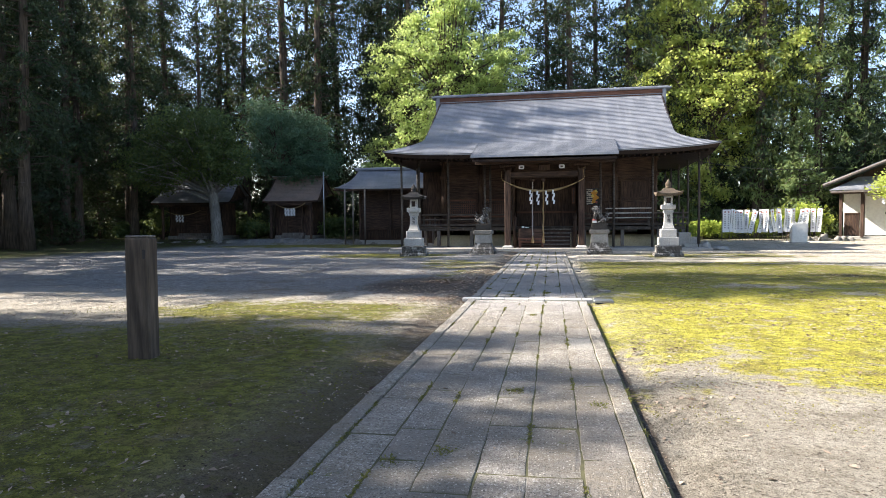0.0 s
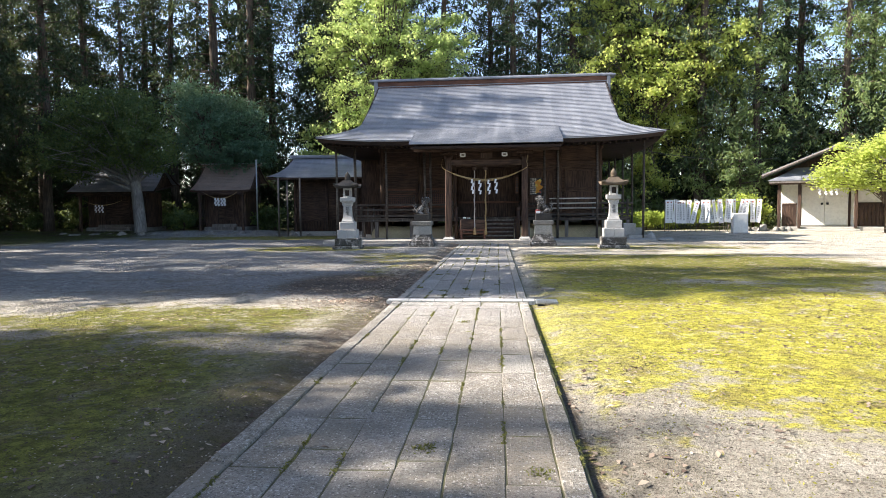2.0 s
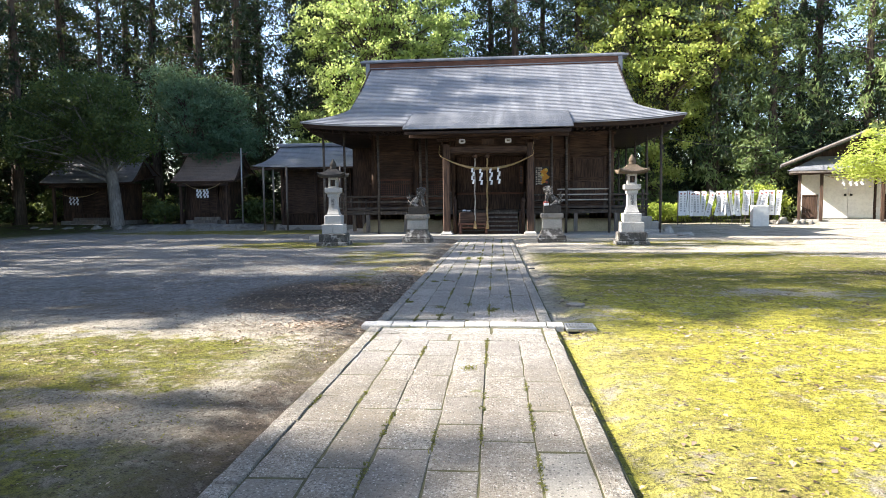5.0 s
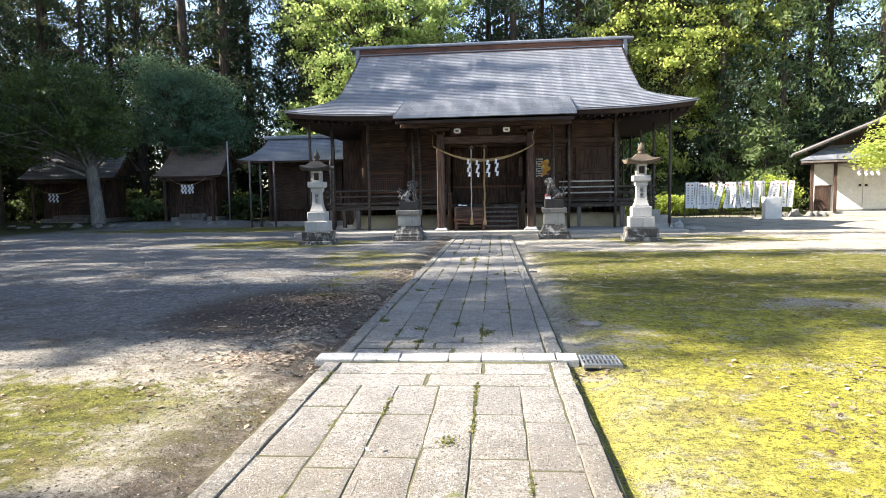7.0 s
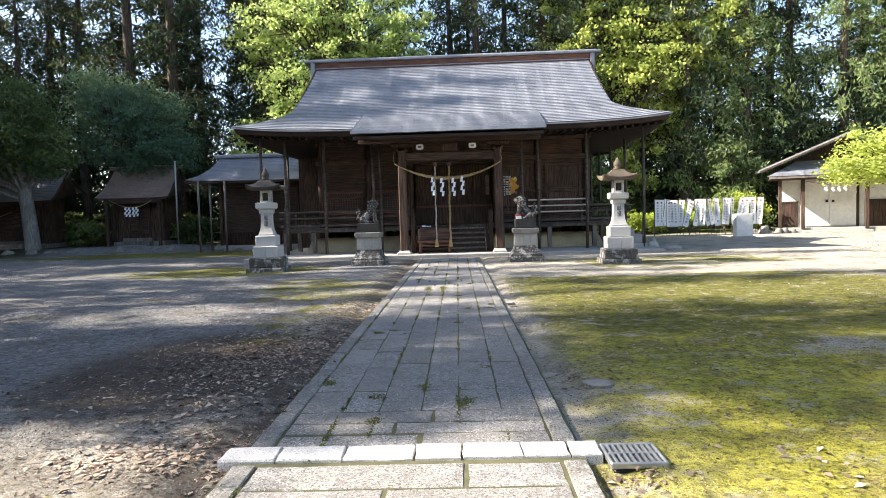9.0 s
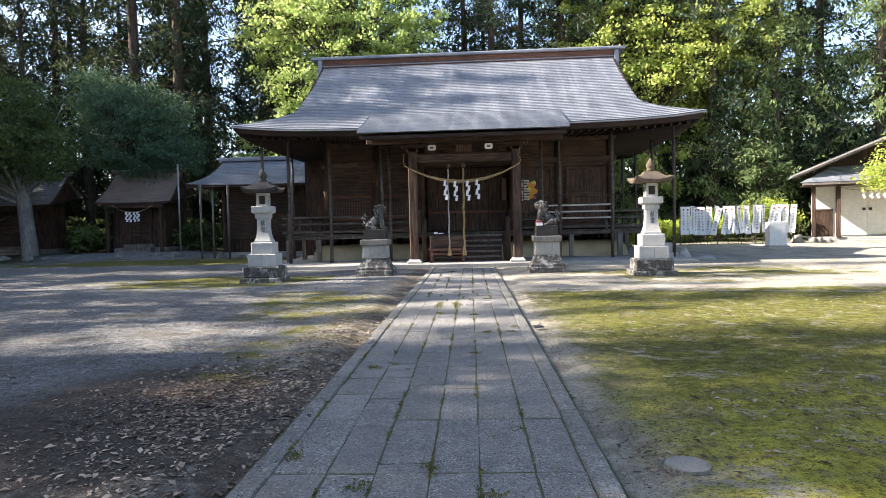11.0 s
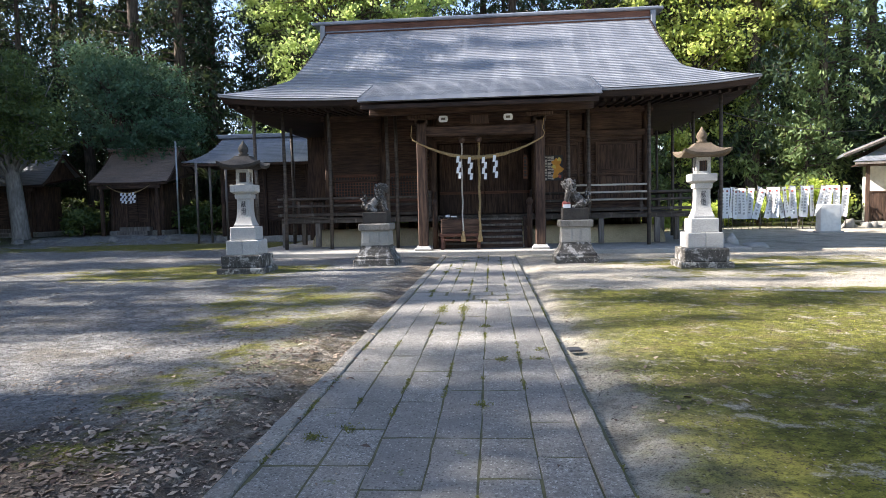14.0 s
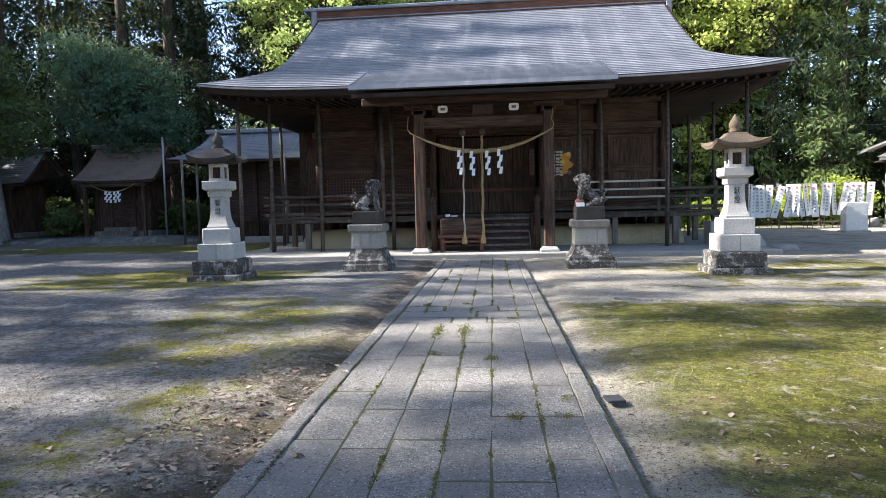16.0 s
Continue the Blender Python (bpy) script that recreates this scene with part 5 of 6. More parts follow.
SIGN = thing("hanging_tablet", pose(0.58, 36.40, 2.8), "narrow upright wooden tablet with dark characters", "tablet")
part("board", Geo().box(-0.075, 0.075, -0.02, 0.02, -0.42, 0.42, 0.008), M["red_wood"], SIGN)
for j in range(6):
    part("text_bar", Geo().box(-0.04, 0.04, -0.026, -0.02, 0.27 - j * 0.12, 0.35 - j * 0.12, 0.001), M["ink"], SIGN)

# concrete side steps at the veranda's corner, and loose stones
for x0, x1, y0, h in ((5.70, 6.30, 34.75, 0.83), (6.304, 6.68, 34.85, 0.60), (5.90, 6.72, 34.35, 0.27)):
    s = thing("stone_step", pose((x0 + x1) / 2, y0 + 0.19, 0), "pale grey stone block step beside the veranda", "step", "side steps")
    part("block", Geo().box(-(x1 - x0) / 2, (x1 - x0) / 2, -0.19, 0.19 if h < 0.5 else 0.5, -0.04, h, 0.02), M["concrete"], s)
rk = random.Random(8)


def build_rock(name, x, y, r, h, label, seed, mat="old_stone"):
    bm = bmesh.new()
    bmesh.ops.create_icosphere(bm, subdivisions=3, radius=1.0)
    for v in bm.verts:
        k = 1 + 0.35 * noise.noise(v.co * 1.3 + Vector((seed * 3.1, 0, 0))) + 0.12 * noise.noise(v.co * 4 + Vector((seed, 5, 0)))
        v.co = Vector((v.co.x * r * k, v.co.y * r * 0.8 * k, max(v.co.z, -0.35) * h * k))
    me = bpy.data.meshes.new(name)
    bm.to_mesh(me)
    bm.free()
    me.materials.append(M[mat])
    me.shade_smooth()
    ob = new(name, me)
    ob.matrix_world = pose(x, y, h * 0.15, 0, 0, seed * 40)
    return tagged(ob, label, "rock", "loose rocks")


build_rock("rock", 7.00, 34.6, 0.24, 0.36, "rounded pale rock beside the side steps", 1, "concrete")
build_rock("rock", 7.60, 34.4, 0.46, 0.13, "flat pale rock beside the side steps", 2, "concrete")
for k in range(16):
    x = -30 + k * 1.15 + rk.uniform(-0.3, 0.3)
    build_rock("rock", x, 43.6 + rk.uniform(-0.25, 0.25), rk.uniform(0.3, 0.6), rk.uniform(0.12, 0.3), "low mossy rock edging the raised bank", 3 + k)
for k in range(7):
    build_rock("rock", 15.9 + k * 0.42 + rk.uniform(-0.1, 0.1), 47.2 + rk.uniform(-0.3, 0.4), rk.uniform(0.2, 0.42), rk.uniform(0.18, 0.4), "grey rock beside the banners", 30 + k)

EDGING = thing("stone_edging", pose(0.55, 25.0, 0, 0, 0, -14), "thin worn line of edging stones sunk in the court", "edging")
for k in range(14):
    l = rk.uniform(0.45, 0.7)
    part("edging_stone", rough_slab(l, 0.07, 0.0, 0.06).turned(pose(0.1 + k * 0.68, rk.uniform(-0.012, 0.012), 0.012 + rk.uniform(-0.006, 0.004), 0, 0, rk.uniform(-1, 1))), M["kerb"], EDGING)

# ---- timber post by the path ----
POST = thing("timber_post", pose(-4.39, 7.12, 0, 0, 0, 8), "weathered dark square timber post standing in moss", "post")
part("post", Geo().box(-0.13, 0.13, -0.11, 0.11, -0.1, 1.31, 0.018), M["bark"], POST)
part("cap", Geo().box(-0.12, 0.12, -0.10, 0.10, 1.31, 1.33, 0.008), M["grey_wood"], POST)
# the hole's inner shade, painted as a thin black plate
part("slot", Geo().box(0.07, 0.10, -0.115, -0.105, 1.08, 1.18, 0.003), M["black"], POST)


# ---- small buildings ----
def small_roof(parent, xe0, xe1, ye, ze, xr0, xr1, yr, zr, yb, zb, mat, n=16, curve=0.35, lift=0.08, cap=True, thick=0.12):
    """A curved roof in courses: front eave, ridge and back eave, sides running in to the ridge's ends."""
    for (y1, z1) in ((ye, ze), (yb, zb)):
        for i in range(n):
            rows = []
            for s, dz in ((i / n, 0.0), ((i + 1) / n, 0.018), ((i + 1) / n, -0.012)):
                y = yr + (y1 - yr) * s
                z = zr + (z1 - zr) * (s + curve * s * (1 - s)) + dz
                q = s ** 1.8
                a, b = xr0 + (xe0 - xr0) * q, xr1 + (xe1 - xr1) * q
                rows.append([(a + (b - a) * k / 12, y, z + lift * s ** 3 * abs(k / 6 - 1) ** 4) for k in range(13)])
            part("roof_course", Geo().grid(rows[::-1] if y1 < yr else rows), mat, parent)
    edge = Geo().box(xe0 + 0.03, xe1 - 0.03, ye + 0.02, ye + 0.14, ze - thick, ze - 0.014, 0.01)
    part("fascia", edge, M["wood_h"], parent)
    for a0, a1 in ((xr0, xe0), (xr1, xe1)):
        sg = 1 if a1 >= a0 else -1
        g = Geo()
        for (y1, z1) in ((ye, ze), (yb, zb)):
            pts = []
            for k in range(11):
                s = k / 10
                pts.append((a0 + (a1 - a0) * s ** 1.8 - sg * 0.02, yr + (y1 - yr) * s, zr + (z1 - zr) * (s + curve * s * (1 - s)) - 0.06))
            g.tube(pts, 0.07, 5)
        part("bargeboard", g, M["wood_h"], parent)
        x = (a0 + a1) / 2 - sg * 0.35
        part("gable", Geo().add([(x, ye + 0.3, ze), (x, yr, zr - 0.1), (x, yb - 0.3, zb)], [(0, 1, 2)]), M["wood"], parent)
    part("soffit", Geo().add([(xe0 + 0.1, ye + 0.1, ze - 0.05), (xe1 - 0.1, ye + 0.1, ze - 0.05), (xe1 - 0.1, yb - 0.1, zb - 0.05), (xe0 + 0.1, yb - 0.1, zb - 0.05)], [(0, 1, 2, 3)]), M["wood_h"], parent)
    if cap:
        part("ridge_cap", Geo().box(xr0 - 0.15, xr1 + 0.15, yr - 0.16, yr + 0.16, zr - 0.02, zr + 0.12, 0.02), mat, parent)
        part("ridge_cap", Geo().box(xr0 - 0.25, xr1 + 0.25, yr - 0.10, yr + 0.10, zr + 0.12, zr + 0.19, 0.02), M["steel"], parent)


def build_annex():
    t = thing("annex_hall", pose(0, 0, 0), "low dark timber annex with grey copper roof", "annex")
    small_roof(t, -15.3, -6.0, 42.7, 3.72, -14.35, -6.6, 45.2, 5.15, 47.8, 3.72, M["roof"], 18, 0.4, 0.10)
    part("footing", Geo().box(-13.9, -7.0, 43.5, 47.2, -0.05, 0.26, 0.02), M["concrete"], t)
    for k in range(14):
        z = 0.95 + k * 0.2
        part("wall_board", Geo().box(-13.7, -7.1, 43.66, 43.72, z, z + 0.194, 0.008), M["wood_h"], t)
    for x in (-13.7, -11.6, -9.5, -7.2):
        part("pillar", Geo().box(x - 0.09, x + 0.09, 43.55, 43.73, 0.26, 3.72, 0.012), M["wood"], t)
    for k in range(44):
        x = -13.6 + k * 0.145
        part("slat", Geo().box(x, x + 0.06, 43.60, 43.65, 0.28, 0.92, 0.006), M["wood"], t)
    part("inner", Geo().box(-13.6, -7.1, 43.78, 47.1, 0.26, 3.7, 0.01), M["wood"], t)
    for x, y in ((-14.35, 42.25), (-14.0, 42.9), (-13.0, 42.4), (-9.8, 42.5)):
        part("eave_prop", Geo().tube([(x, y, -0.05), (x, y, 3.75)], 0.055, 8), M["grey_wood"], t, "", True)


def build_small_shrine(m, w, label, rust):
    t = thing("small_shrine", m, label, "shrine", "small shrines")
    r = M["rust_roof"] if rust else M["roof"]
    small_roof(t, -w / 2, w / 2, -1.0, 2.95, -w / 2 + 0.12, w / 2 - 0.12, 1.0, 4.75, 2.6, 3.5, r, 16, 0.30, 0.05)
    part("stone_footing", Geo().box(-w * 0.36, w * 0.36, -0.35, 2.2, -0.1, 0.40, 0.04), M["old_stone"], t)
    part("body", Geo().box(-w * 0.33, w * 0.33, -0.1, 2.0, 0.40, 2.95, 0.02), M["wood"], t)
    for x in (-0.33, -0.14, 0.14, 0.33):
        part("pillar", Geo().box(x * w - 0.07, x * w + 0.07, -0.2, -0.06, 0.40, 2.95, 0.012), M["wood"], t)
    for x in (-0.36, 0.36):
        part("porch_pillar", Geo().box(x * w - 0.08, x * w + 0.08, -0.95, -0.79, 0.0, 2.88, 0.012), M["wood"], t)
    part("beam", Geo().box(-0.40 * w, 0.40 * w, -0.96, -0.80, 2.62, 2.80, 0.015), M["wood_h"], t)
    for k in range(3):
        part("step", Geo().box(-w * 0.2, w * 0.2, -1.05 + k * 0.25, -0.75 + k * 0.25, -0.05, 0.2 + 0.2 * k, 0.02), M["old_stone"] if k == 0 else M["grey_wood"], t)
    for k in range(2):
        part("door", Geo().box(-w * 0.13 + k * w * 0.13 + 0.01, k * w * 0.13 - 0.01, -0.16, -0.1, 0.85, 2.4, 0.01), M["wood_h"], t)
    return t


M["rust_roof"] = stone("rust_roof", (0.26, 0.19, 0.15), (0.10, 0.085, 0.085), 3, 0.9, 0.55)
build_annex()
build_small_shrine(pose(-19.75, 46.6, 0.15), 4.3, "small shaded timber shrine with rusty brown metal roof", True)
build_small_shrine(pose(-28.1, 47.0, 0.15), 6.6, "small shaded timber shrine with dark roof behind a tree", False)
build_rope(45.62, -20.95, 2.95, -18.55, 2.95, 0.42, 0.035, (-20.05, -19.85, -19.6, -19.4), 0.55, 0.13, "thin straw rope with paper streamers on the small shrine")
build_rope(46.0, -30.2, 2.5, -27.2, 2.5, 0.35, 0.035, (-29.15, -28.9, -28.65), 0.55, 0.13, "thin straw rope with paper streamers in deep shade")
PIPE = thing("metal_pole", pose(-17.35, 46.2, 0), "slim grey metal pole beside the small shrine", "pole")
part("pole", Geo().tube([(0, 0, -0.1), (0, 0, 5.2)], 0.05, 10), M["steel"], PIPE, "", True)


STORE_M = pose(21.4, 47, 0, 0, 0, -20) @ pose(-21, -47, 0)


def build_store():
    t = thing("white_storehouse", STORE_M, "white plastered storehouse with dark wainscot and grey tiled gable roof", "storehouse")
    part("body", Geo().box(17.75, 24.4, 48.42, 50.2, 0.2, 3.5, 0.02), M["white"], t, "white plastered walls")
    part("footing", Geo().box(17.3, 24.8, 47.0, 50.5, -0.1, 0.26, 0.03), M["concrete"], t)
    part("footing", Geo().box(18.7, 22.2, 46.5, 46.99, -0.1, 0.12, 0.03), M["concrete"], t, "low stone step")
    for sx in (-1, 1):
        # main gable roof, ridge running back from the front
        g = Geo()
        a, b = (21.0, 5.55), (21.0 + sx * 4.5, 3.65)
        v = [(a[0], 46.9, a[1]), (b[0], 46.9, b[1]), (b[0], 50.6, b[1]), (a[0], 50.6, a[1])]
        v += [(x, y, z + 0.14) for x, y, z in v]
        g.add(v, [(0, 1, 2, 3), (7, 6, 5, 4), (0, 4, 5, 1), (1, 5, 6, 2), (2, 6, 7, 3), (3, 7, 4, 0)])
        part("roof", g, M["roof"], t)
        part("bargeboard", Geo().tube([(a[0], 46.86, a[1]), (b[0], 46.86, b[1])], 0.10, 6), M["grey_wood"], t)
    part("gable", Geo().add([(17.0, 48.3, 3.65), (25.0, 48.3, 3.65), (21.0, 48.3, 5.45)], [(0, 1, 2)]), M["wood"], t, "dark gable")
    n = 12
    for i in range(n):
        rows = []
        for s, dz in ((i / n, 0.0), ((i + 1) / n, 0.03), ((i + 1) / n, -0.01)):
            y, z = 48.3 - 1.9 * s, 4.25 - 1.05 * s + 0.12 * s * s + dz
            x0, x1 = 18.6 - 1.75 * s, 23.4 + 1.75 * s
            rows.append([(x0 + (x1 - x0) * k / 10, y, z) for k in range(11)])
        part("pent_course", Geo().grid(rows[::-1]), M["roof"], t)
    part("pent_fascia", Geo().box(16.95, 25.0, 46.42, 46.55, 3.16, 3.28, 0.01), M["grey_wood"], t)
    part("pent_soffit", Geo().box(17.0, 24.95, 46.6, 48.40, 3.12, 3.17, 0.01), M["wood_h"], t)
    for x in (17.55, 18.75, 21.95, 24.3):
        part("post", Geo().box(x - 0.09, x + 0.09, 46.85, 47.03, 0.2, 3.14, 0.012), M["wood"], t)
    for a, b in ((17.78, 18.68), (22.1, 24.3)):
        k = a
        while k < b - 0.1:
            part("wainscot_board", Geo().box(k, min(k + 0.22, b) - 0.008, 48.36, 48.415, 0.28, 1.75, 0.006), M["wood"], t)
            k += 0.22
        part("wainscot_rail", Geo().box(a, b, 48.33, 48.415, 1.75, 1.84, 0.008), M["wood_h"], t)
    for k in range(2):
        x = 18.95 + k * 1.36
        d = part("door", Geo().box(x, x + 1.345, 48.30, 48.41, 0.34, 3.0, 0.012), M["white"], t, "white panelled door")
        part("handle", Geo().stack([(1.72, 0.07), (1.86, 0.07)], 12, cx=20.31 + (k * 2 - 1) * 0.16, cy=48.27), M["black"], d, "dark round handle")
    part("door_frame", Geo().box(18.80, 18.93, 48.28, 48.415, 0.26, 3.1, 0.01), M["wood"], t)
    part("door_frame", Geo().box(21.68, 21.81, 48.28, 48.415, 0.26, 3.1, 0.01), M["wood"], t)


build_store()
_r = build_rope(46.80, 18.8, 3.0, 21.9, 3.0, 0.25, 0.03, (19.9, 20.25, 20.55, 20.85), 0.42, 0.11, "thin rope with paper streamers over the storehouse door")
_r.matrix_world = STORE_M
STELE = thing("white_stone_marker", pose(14.0, 43.3, 0), "plain pale stone block standing on the court", "stone marker")
part("block", Geo().box(-0.43, 0.43, -0.24, 0.24, 0.06, 1.22, 0.02), M["white"], STELE)
part("foot", Geo().box(-0.52, 0.52, -0.32, 0.32, -0.05, 0.06, 0.02), M["concrete"], STELE)
part("face_panel", Geo().box(-0.36, 0.36, -0.247, -0.24, 0.16, 1.14, 0.004), M["white"], STELE)


# ---- votive banners ----
def build_banner(m, seed, label):
    rb = random.Random(seed)
    t = thing("votive_banner", m, label, "banner", "votive banners")
    part("pole", Geo().tube([(-0.15, 0.02, -0.7), (-0.15, 0.02, 1.62)], 0.012, 6), M["grey_wood"], t)
    part("crossbar", Geo().tube([(-0.17, 0.02, 1.57), (0.17, 0.02, 1.57)], 0.009, 5), M["grey_wood"], t)
    rows = []
    for k in range(9):
        z = 1.56 - 1.5 * k / 8
        rows.append([(x, -0.012 + 0.022 * math.sin(k * 0.9 + x * 7 + seed), z) for x in (-0.145, -0.05, 0.05, 0.145)])
    g = Geo().grid(rows[::-1])
    g.grid([[(x, y + 0.004, z) for x, y, z in r] for r in rows])
    c = part("cloth", g, M["paper"], t)
    part("crest_mark", Geo().stack([(-0.008, 0.05), (0.008, 0.05)], 14).turned(pose(0, -0.040, 1.40, 90)), M["red"], c, "faded red disc")
    for k in range(7):
        h = rb.uniform(0.05, 0.11)
        w = rb.uniform(0.03, 0.06)
        z = 1.26 - k * 0.145
        part("text_bar", Geo().box(-w, w, -0.042, -0.036, z - h, z, 0.002), M["steel"], c)
    return t


BANNERS = [build_banner(pose(10.55 + 0.22 * k, 46.6, 0.55, 0, 0, 0), 60 + k, "white cloth banner with faded text on a thin pole") for k in range(2)]
rb = random.Random(5)
x = 10.99
lean = {7: 14, 8: 9, 9: 16, 12: -16, 13: -12, 14: 4, 19: 12, 20: 10}
k = 2
while x < 16.25:
    copy_thing(BANNERS[k % 2], pose(x, 46.6 + rb.uniform(-0.12, 0.12), 0.55 + rb.uniform(-0.05, 0.05), 0, lean.get(k, rb.uniform(-5, 6)), rb.uniform(-35, 35)))
    x += rb.uniform(0.15, 0.24) + (0.22 if k in (8, 11, 17, 22) else 0)
    k += 1
LINE = thing("banner_rail", pose(13.4, 46.68, 0), "thin rail on stakes that the banners lean on", "rail")
part("rail", Geo().tube([(-3.1, 0, 1.95), (3.1, 0, 1.98)], 0.022, 6), M["grey_wood"], LINE)
for x in (-3.0, -1.0, 1.0, 3.0):
    part("stake", Geo().tube([(x, 0.03, -0.1), (x, 0.03, 2.0)], 0.03, 6), M["grey_wood"], LINE)

for k, (x, y, r, h) in enumerate(((13.2, 49.2, 1.3, 1.9), (15.2, 49.0, 1.5, 2.3), (17.0, 49.6, 1.2, 2.6), (11.2, 49.6, 1.3, 1.6), (9.6, 48.6, 1.0, 1.3), (27.5, 49.0, 2.0, 2.6), (7.8, 47.0, 0.9, 1.2))):
    build_broad("shrub", pose(x, y, 0), "leafy shrub with sunlit yellow-green leaves", [(0, 0, h * 0.6, r, r * 0.8, h * 0.42)], ((0, 0, 0), (0, 0, h * 0.5), 0.06), "bush", 70 + k, 2600, 0.08, "shrubs", fork=0.1, clump=0.3)
for k in range(22):
    x = -34 + k * 1.35 + rk.uniform(-0.5, 0.5)
    if -31.6 < x < -24.6 or -22 < x < -17.5:
        y = 51 + rk.uniform(0, 1.5)
    else:
        y = 46.5 + rk.uniform(-0.8, 2.5)
    if x > -15.5:
        y = 50.5
    h = rk.uniform(1.2, 2.6)
    build_broad("shrub", pose(x, y, 0.2), "dark leafy shrub in the shade of the trees", [(0, 0, h * 0.55, 1.0, 0.8, h * 0.42)], ((0, 0, 0), (0, 0, h * 0.5), 0.05), "broad", 100 + k, 1500, 0.10, "dark shrubs", fork=0.1, clump=0.32)

CABLE = thing("overhead_cable", pose(0, 0, 0), "thin black overhead cable from hall to storehouse", "cable")
part("cable", Geo().tube([(7.0 + 10.8 * s, 35.5 + 12.2 * s, 4.35 + 0.5 * s - 0.55 * 4 * s * (1 - s) * 0.5) for s in (k / 20 for k in range(21))], 0.016, 5), M["black"], CABLE)


# ---- fallen leaves ----
def build_litter():
    rs = np.random.RandomState(9)
    pts = []

    def scatter(n, x0, x1, y0, y1, keep=lambda x, y: True):
        for _ in range(n):
            x, y = rs.uniform(x0, x1), rs.uniform(y0, y1)
            if keep(x, y):
                pts.append((x, y))

    def heap(n, cx, cy, sx, sy):
        for _ in range(n):
            pts.append((cx + rs.normal() * sx, cy + rs.normal() * sy))
    def drifted(x, y):
        return noise.noise((x * 0.55, y * 0.55, 4)) + 0.7 * noise.noise((x * 1.9, y * 1.9, 6)) > 0.10
    scatter(9000, -10, 10, 2.0, 24, drifted)
    scatter(2500, -10, 10, 2.0, 31)
    scatter(5000, -4.6, -1.5, 2.0, 22, drifted)
    scatter(9000, 0.7, 8, 6, 19, drifted)
    heap(3200, -2.65, 16.0, 0.55, 0.9)
    scatter(3500, -2.7, -1.45, 12.6, 21)
    heap(700, -2.35, 12.85, 0.34, 0.22)
    heap(300, 7.3, 19.1, 0.35, 0.22)
    heap(120, 0.80, 12.50, 0.16, 0.08)
    heap(60, 1.9, 13.6, 0.15, 0.2)
    heap(90, 1.0, 14.6, 0.25, 0.2)
    n = len(pts)
    c = np.zeros((n, 3))
    c[:, :2] = pts
    on_path = np.abs(c[:, 0] + 0.36 + (c[:, 1] - 4) * 0.0214) < 1.1
    keep = ~on_path | (rs.uniform(0, 1, n) < 0.16)
    c, on_path = c[keep], on_path[keep]
    n = len(c)
    ang = rs.uniform(0, 6.28, n)
    s = 0.010 + 0.032 * rs.uniform(0, 1, n) ** 2.2
    curl = rs.uniform(0.0, 0.35, n) * s
    c[:, 2] = np.where(on_path, 0.016, np.array([ground_z(x, y) + 0.008 for x, y in c[:, :2]]))
    a = np.stack([np.cos(ang), np.sin(ang), rs.uniform(-0.3, 0.3, n)], 1) * s[:, None]
    b = np.stack([-np.sin(ang), np.cos(ang), rs.uniform(-0.3, 0.3, n)], 1) * (s * rs.uniform(0.35, 0.6, n))[:, None]
    up = np.stack([0 * s, 0 * s, curl], 1)
    v = np.stack([c + a, c + b + up, c - a * 0.9, c - b + up], axis=1).reshape(-1, 3)
    ob = crown_part(v, M["litter"], None)
    ob.name = "fallen_leaves"
    tagged(ob, "scattered dry brown fallen leaves on court and path", "leaves", kind="stuff")


build_litter()


def build_crumbs():
    """Broken leaf, bark and twig ends strewn over the court."""
    rs = np.random.RandomState(19)
    n = 60000
    c = np.stack([rs.uniform(-8, 8, n), rs.uniform(2.0, 24, n) , np.zeros(n)], 1)
    off = np.abs(c[:, 0] + 0.36 + (c[:, 1] - 4) * 0.0214)
    c = c[(off > 1.12) & (rs.uniform(0, 1, n) < np.where(c[:, 0] < 0, 1.0, 0.55))]
    c[:, 2] = [ground_z(x, y) + 0.004 for x, y in c[:, :2]]
    ob = crown_part(leaf_cloud(c, 0.011, rs, flat=0.6, narrow=0.4), M["crumb"], None)
    ob.name = "leaf_crumbs"
    tagged(ob, "small dark crumbs of leaf and twig on the court", "debris", kind="stuff")


build_crumbs()


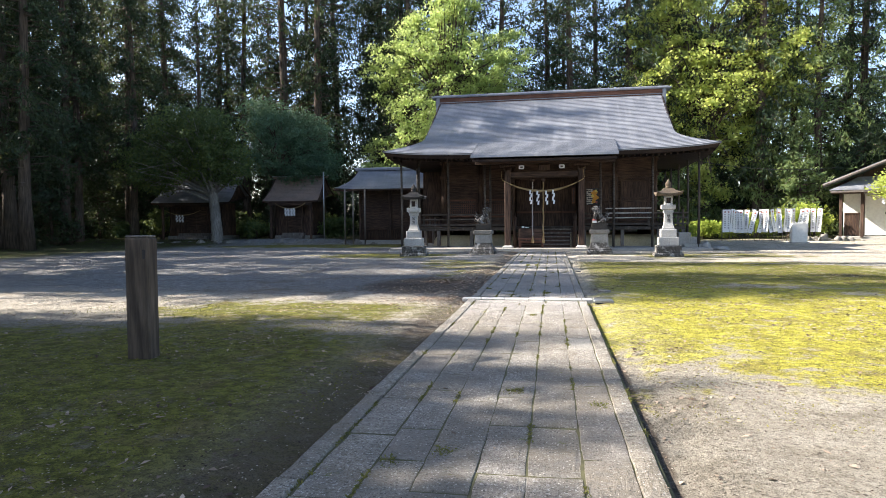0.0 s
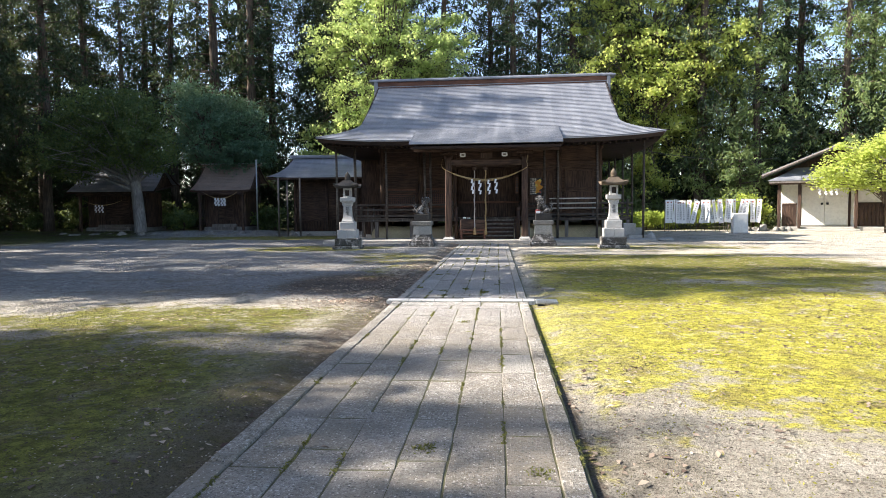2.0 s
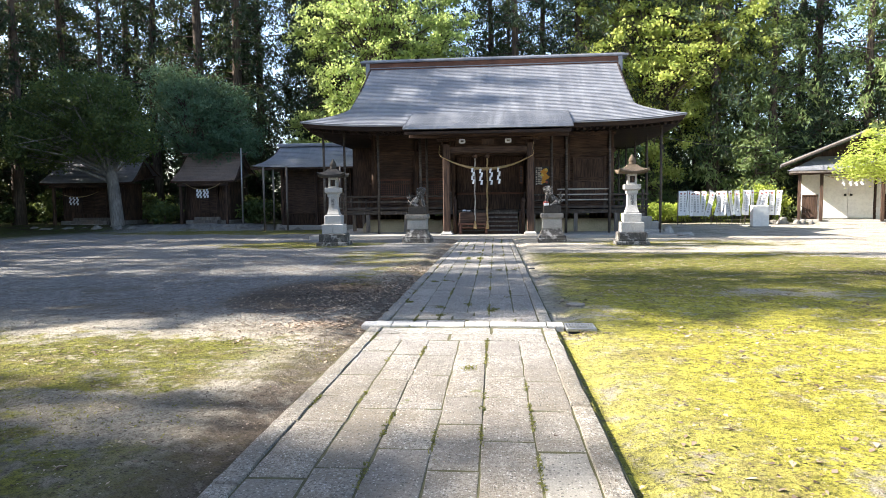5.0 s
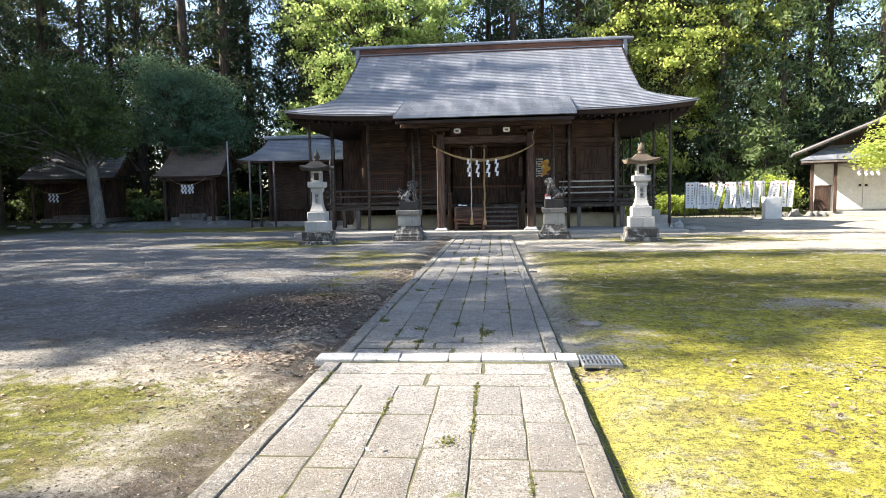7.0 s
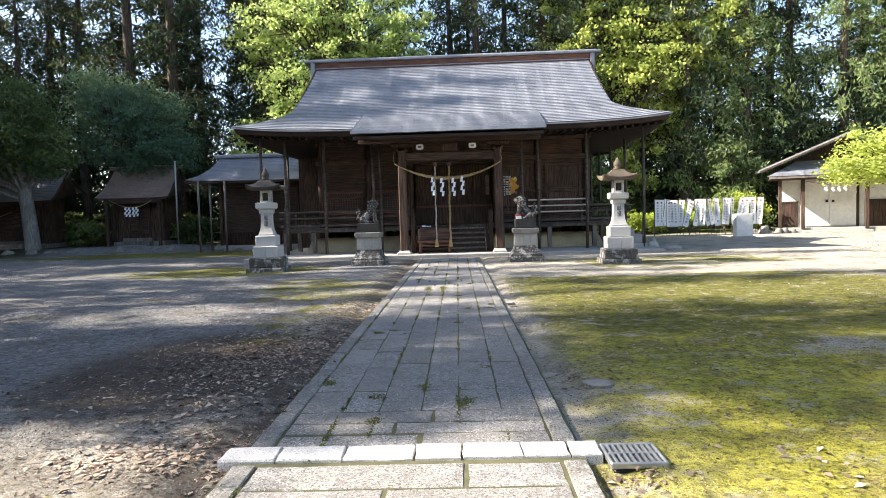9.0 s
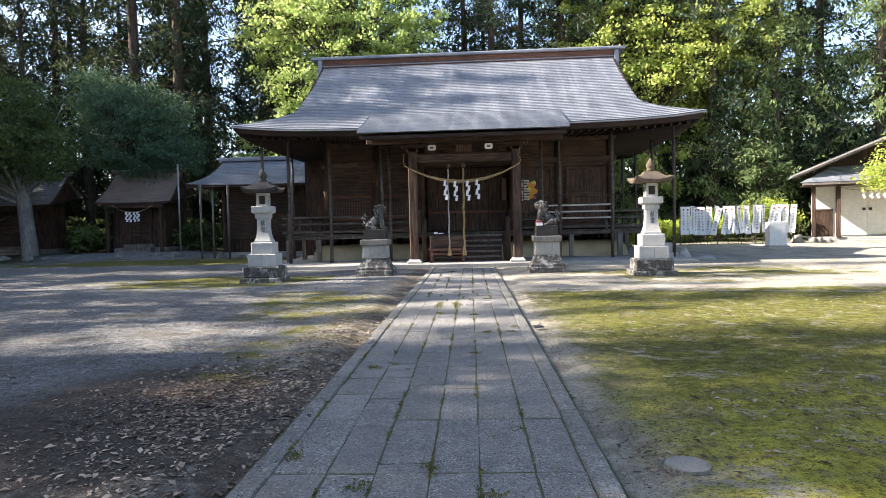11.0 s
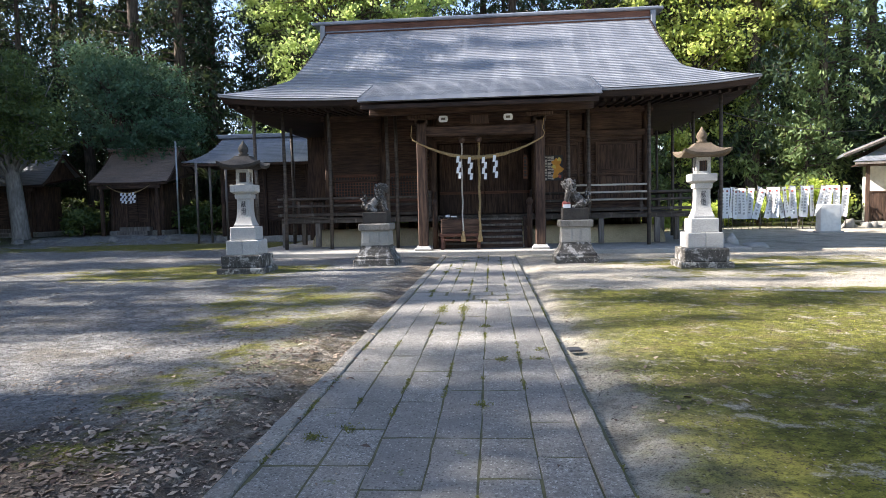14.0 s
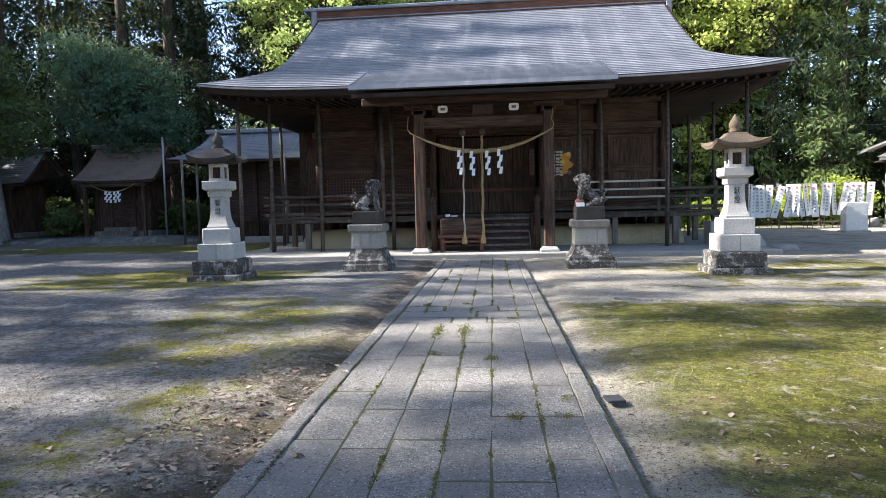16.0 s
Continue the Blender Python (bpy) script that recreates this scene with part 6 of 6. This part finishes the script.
# ---- moss and small weeds in the joints of the paving ----
def build_joint_moss():
    rs = np.random.RandomState(12)
    pts = []
    for x, w in COLS + [(1.08, 0.0)]:
        e = x - w / 2
        y = 0.0
        while y < 28:
            if rs.uniform() < 0.42:
                l = rs.uniform(0.1, 0.6)
                n = int(l * 150)
                q = np.stack([e + rs.normal(size=n) * 0.010, y + rs.uniform(0, l, n), rs.uniform(-0.004, 0.010, n)], 1)
                pts.append(q)
            y += rs.uniform(0.2, 0.9)
    for _ in range(34):
        cx, cy = rs.uniform(-0.9, 0.9), rs.uniform(0, 28)
        n = int(rs.uniform(30, 120))
        pts.append(np.stack([cx + rs.normal(size=n) * 0.035, cy + rs.normal(size=n) * 0.05, rs.uniform(0, 0.010, n)], 1))
    for cx in (-0.30, 0.0):
        n = 260
        pts.append(np.stack([cx + rs.normal(size=n) * 0.04, 18.3 + rs.normal(size=n) * 0.25, rs.uniform(0, 0.02, n)], 1))
    v = leaf_cloud(np.concatenate(pts), 0.013, rs, narrow=0.4)
    ob = crown_part(v, M["joint_moss"], None)
    ob.name = "joint_moss"
    ob.matrix_world = PATH_M
    tagged(ob, "green moss and tiny weeds in the paving joints", "moss", kind="stuff")


M["joint_moss"] = leaf("joint_moss", (0.09, 0.095, 0.03), (0.20, 0.19, 0.055), 0.2, 0.9)
build_joint_moss()


# ---- stubble of moss and dry grass on the court ----
def build_stubble():
    rs = np.random.RandomState(15)
    c = np.stack([rs.uniform(0.8, 8.0, 26000), rs.uniform(5.5, 24, 26000), rs.uniform(0.0, 0.012, 26000)], 1)
    d = np.stack([rs.uniform(-8.0, -1.7, 16000), rs.uniform(3.0, 12, 16000), rs.uniform(0.0, 0.012, 16000)], 1)
    c = np.concatenate([c, d])
    keep = np.array([noise.noise((p[0] * 0.8, p[1] * 0.8, 7)) + 0.5 * noise.noise((p[0] * 3, p[1] * 3, 2)) > -0.02 for p in c])
    v = leaf_cloud(c[keep], 0.010, rs, flat=0.3, narrow=0.45)
    ob = crown_part(v, M["stubble"], None)
    ob.name = "moss_stubble"
    tagged(ob, "short moss tufts and dry stubble on the court", "moss", kind="stuff")


M["stubble"] = leaf("stubble", (0.11, 0.11, 0.02), (0.27, 0.25, 0.045), 0.1, 0.9, glow=0.0)
build_stubble()
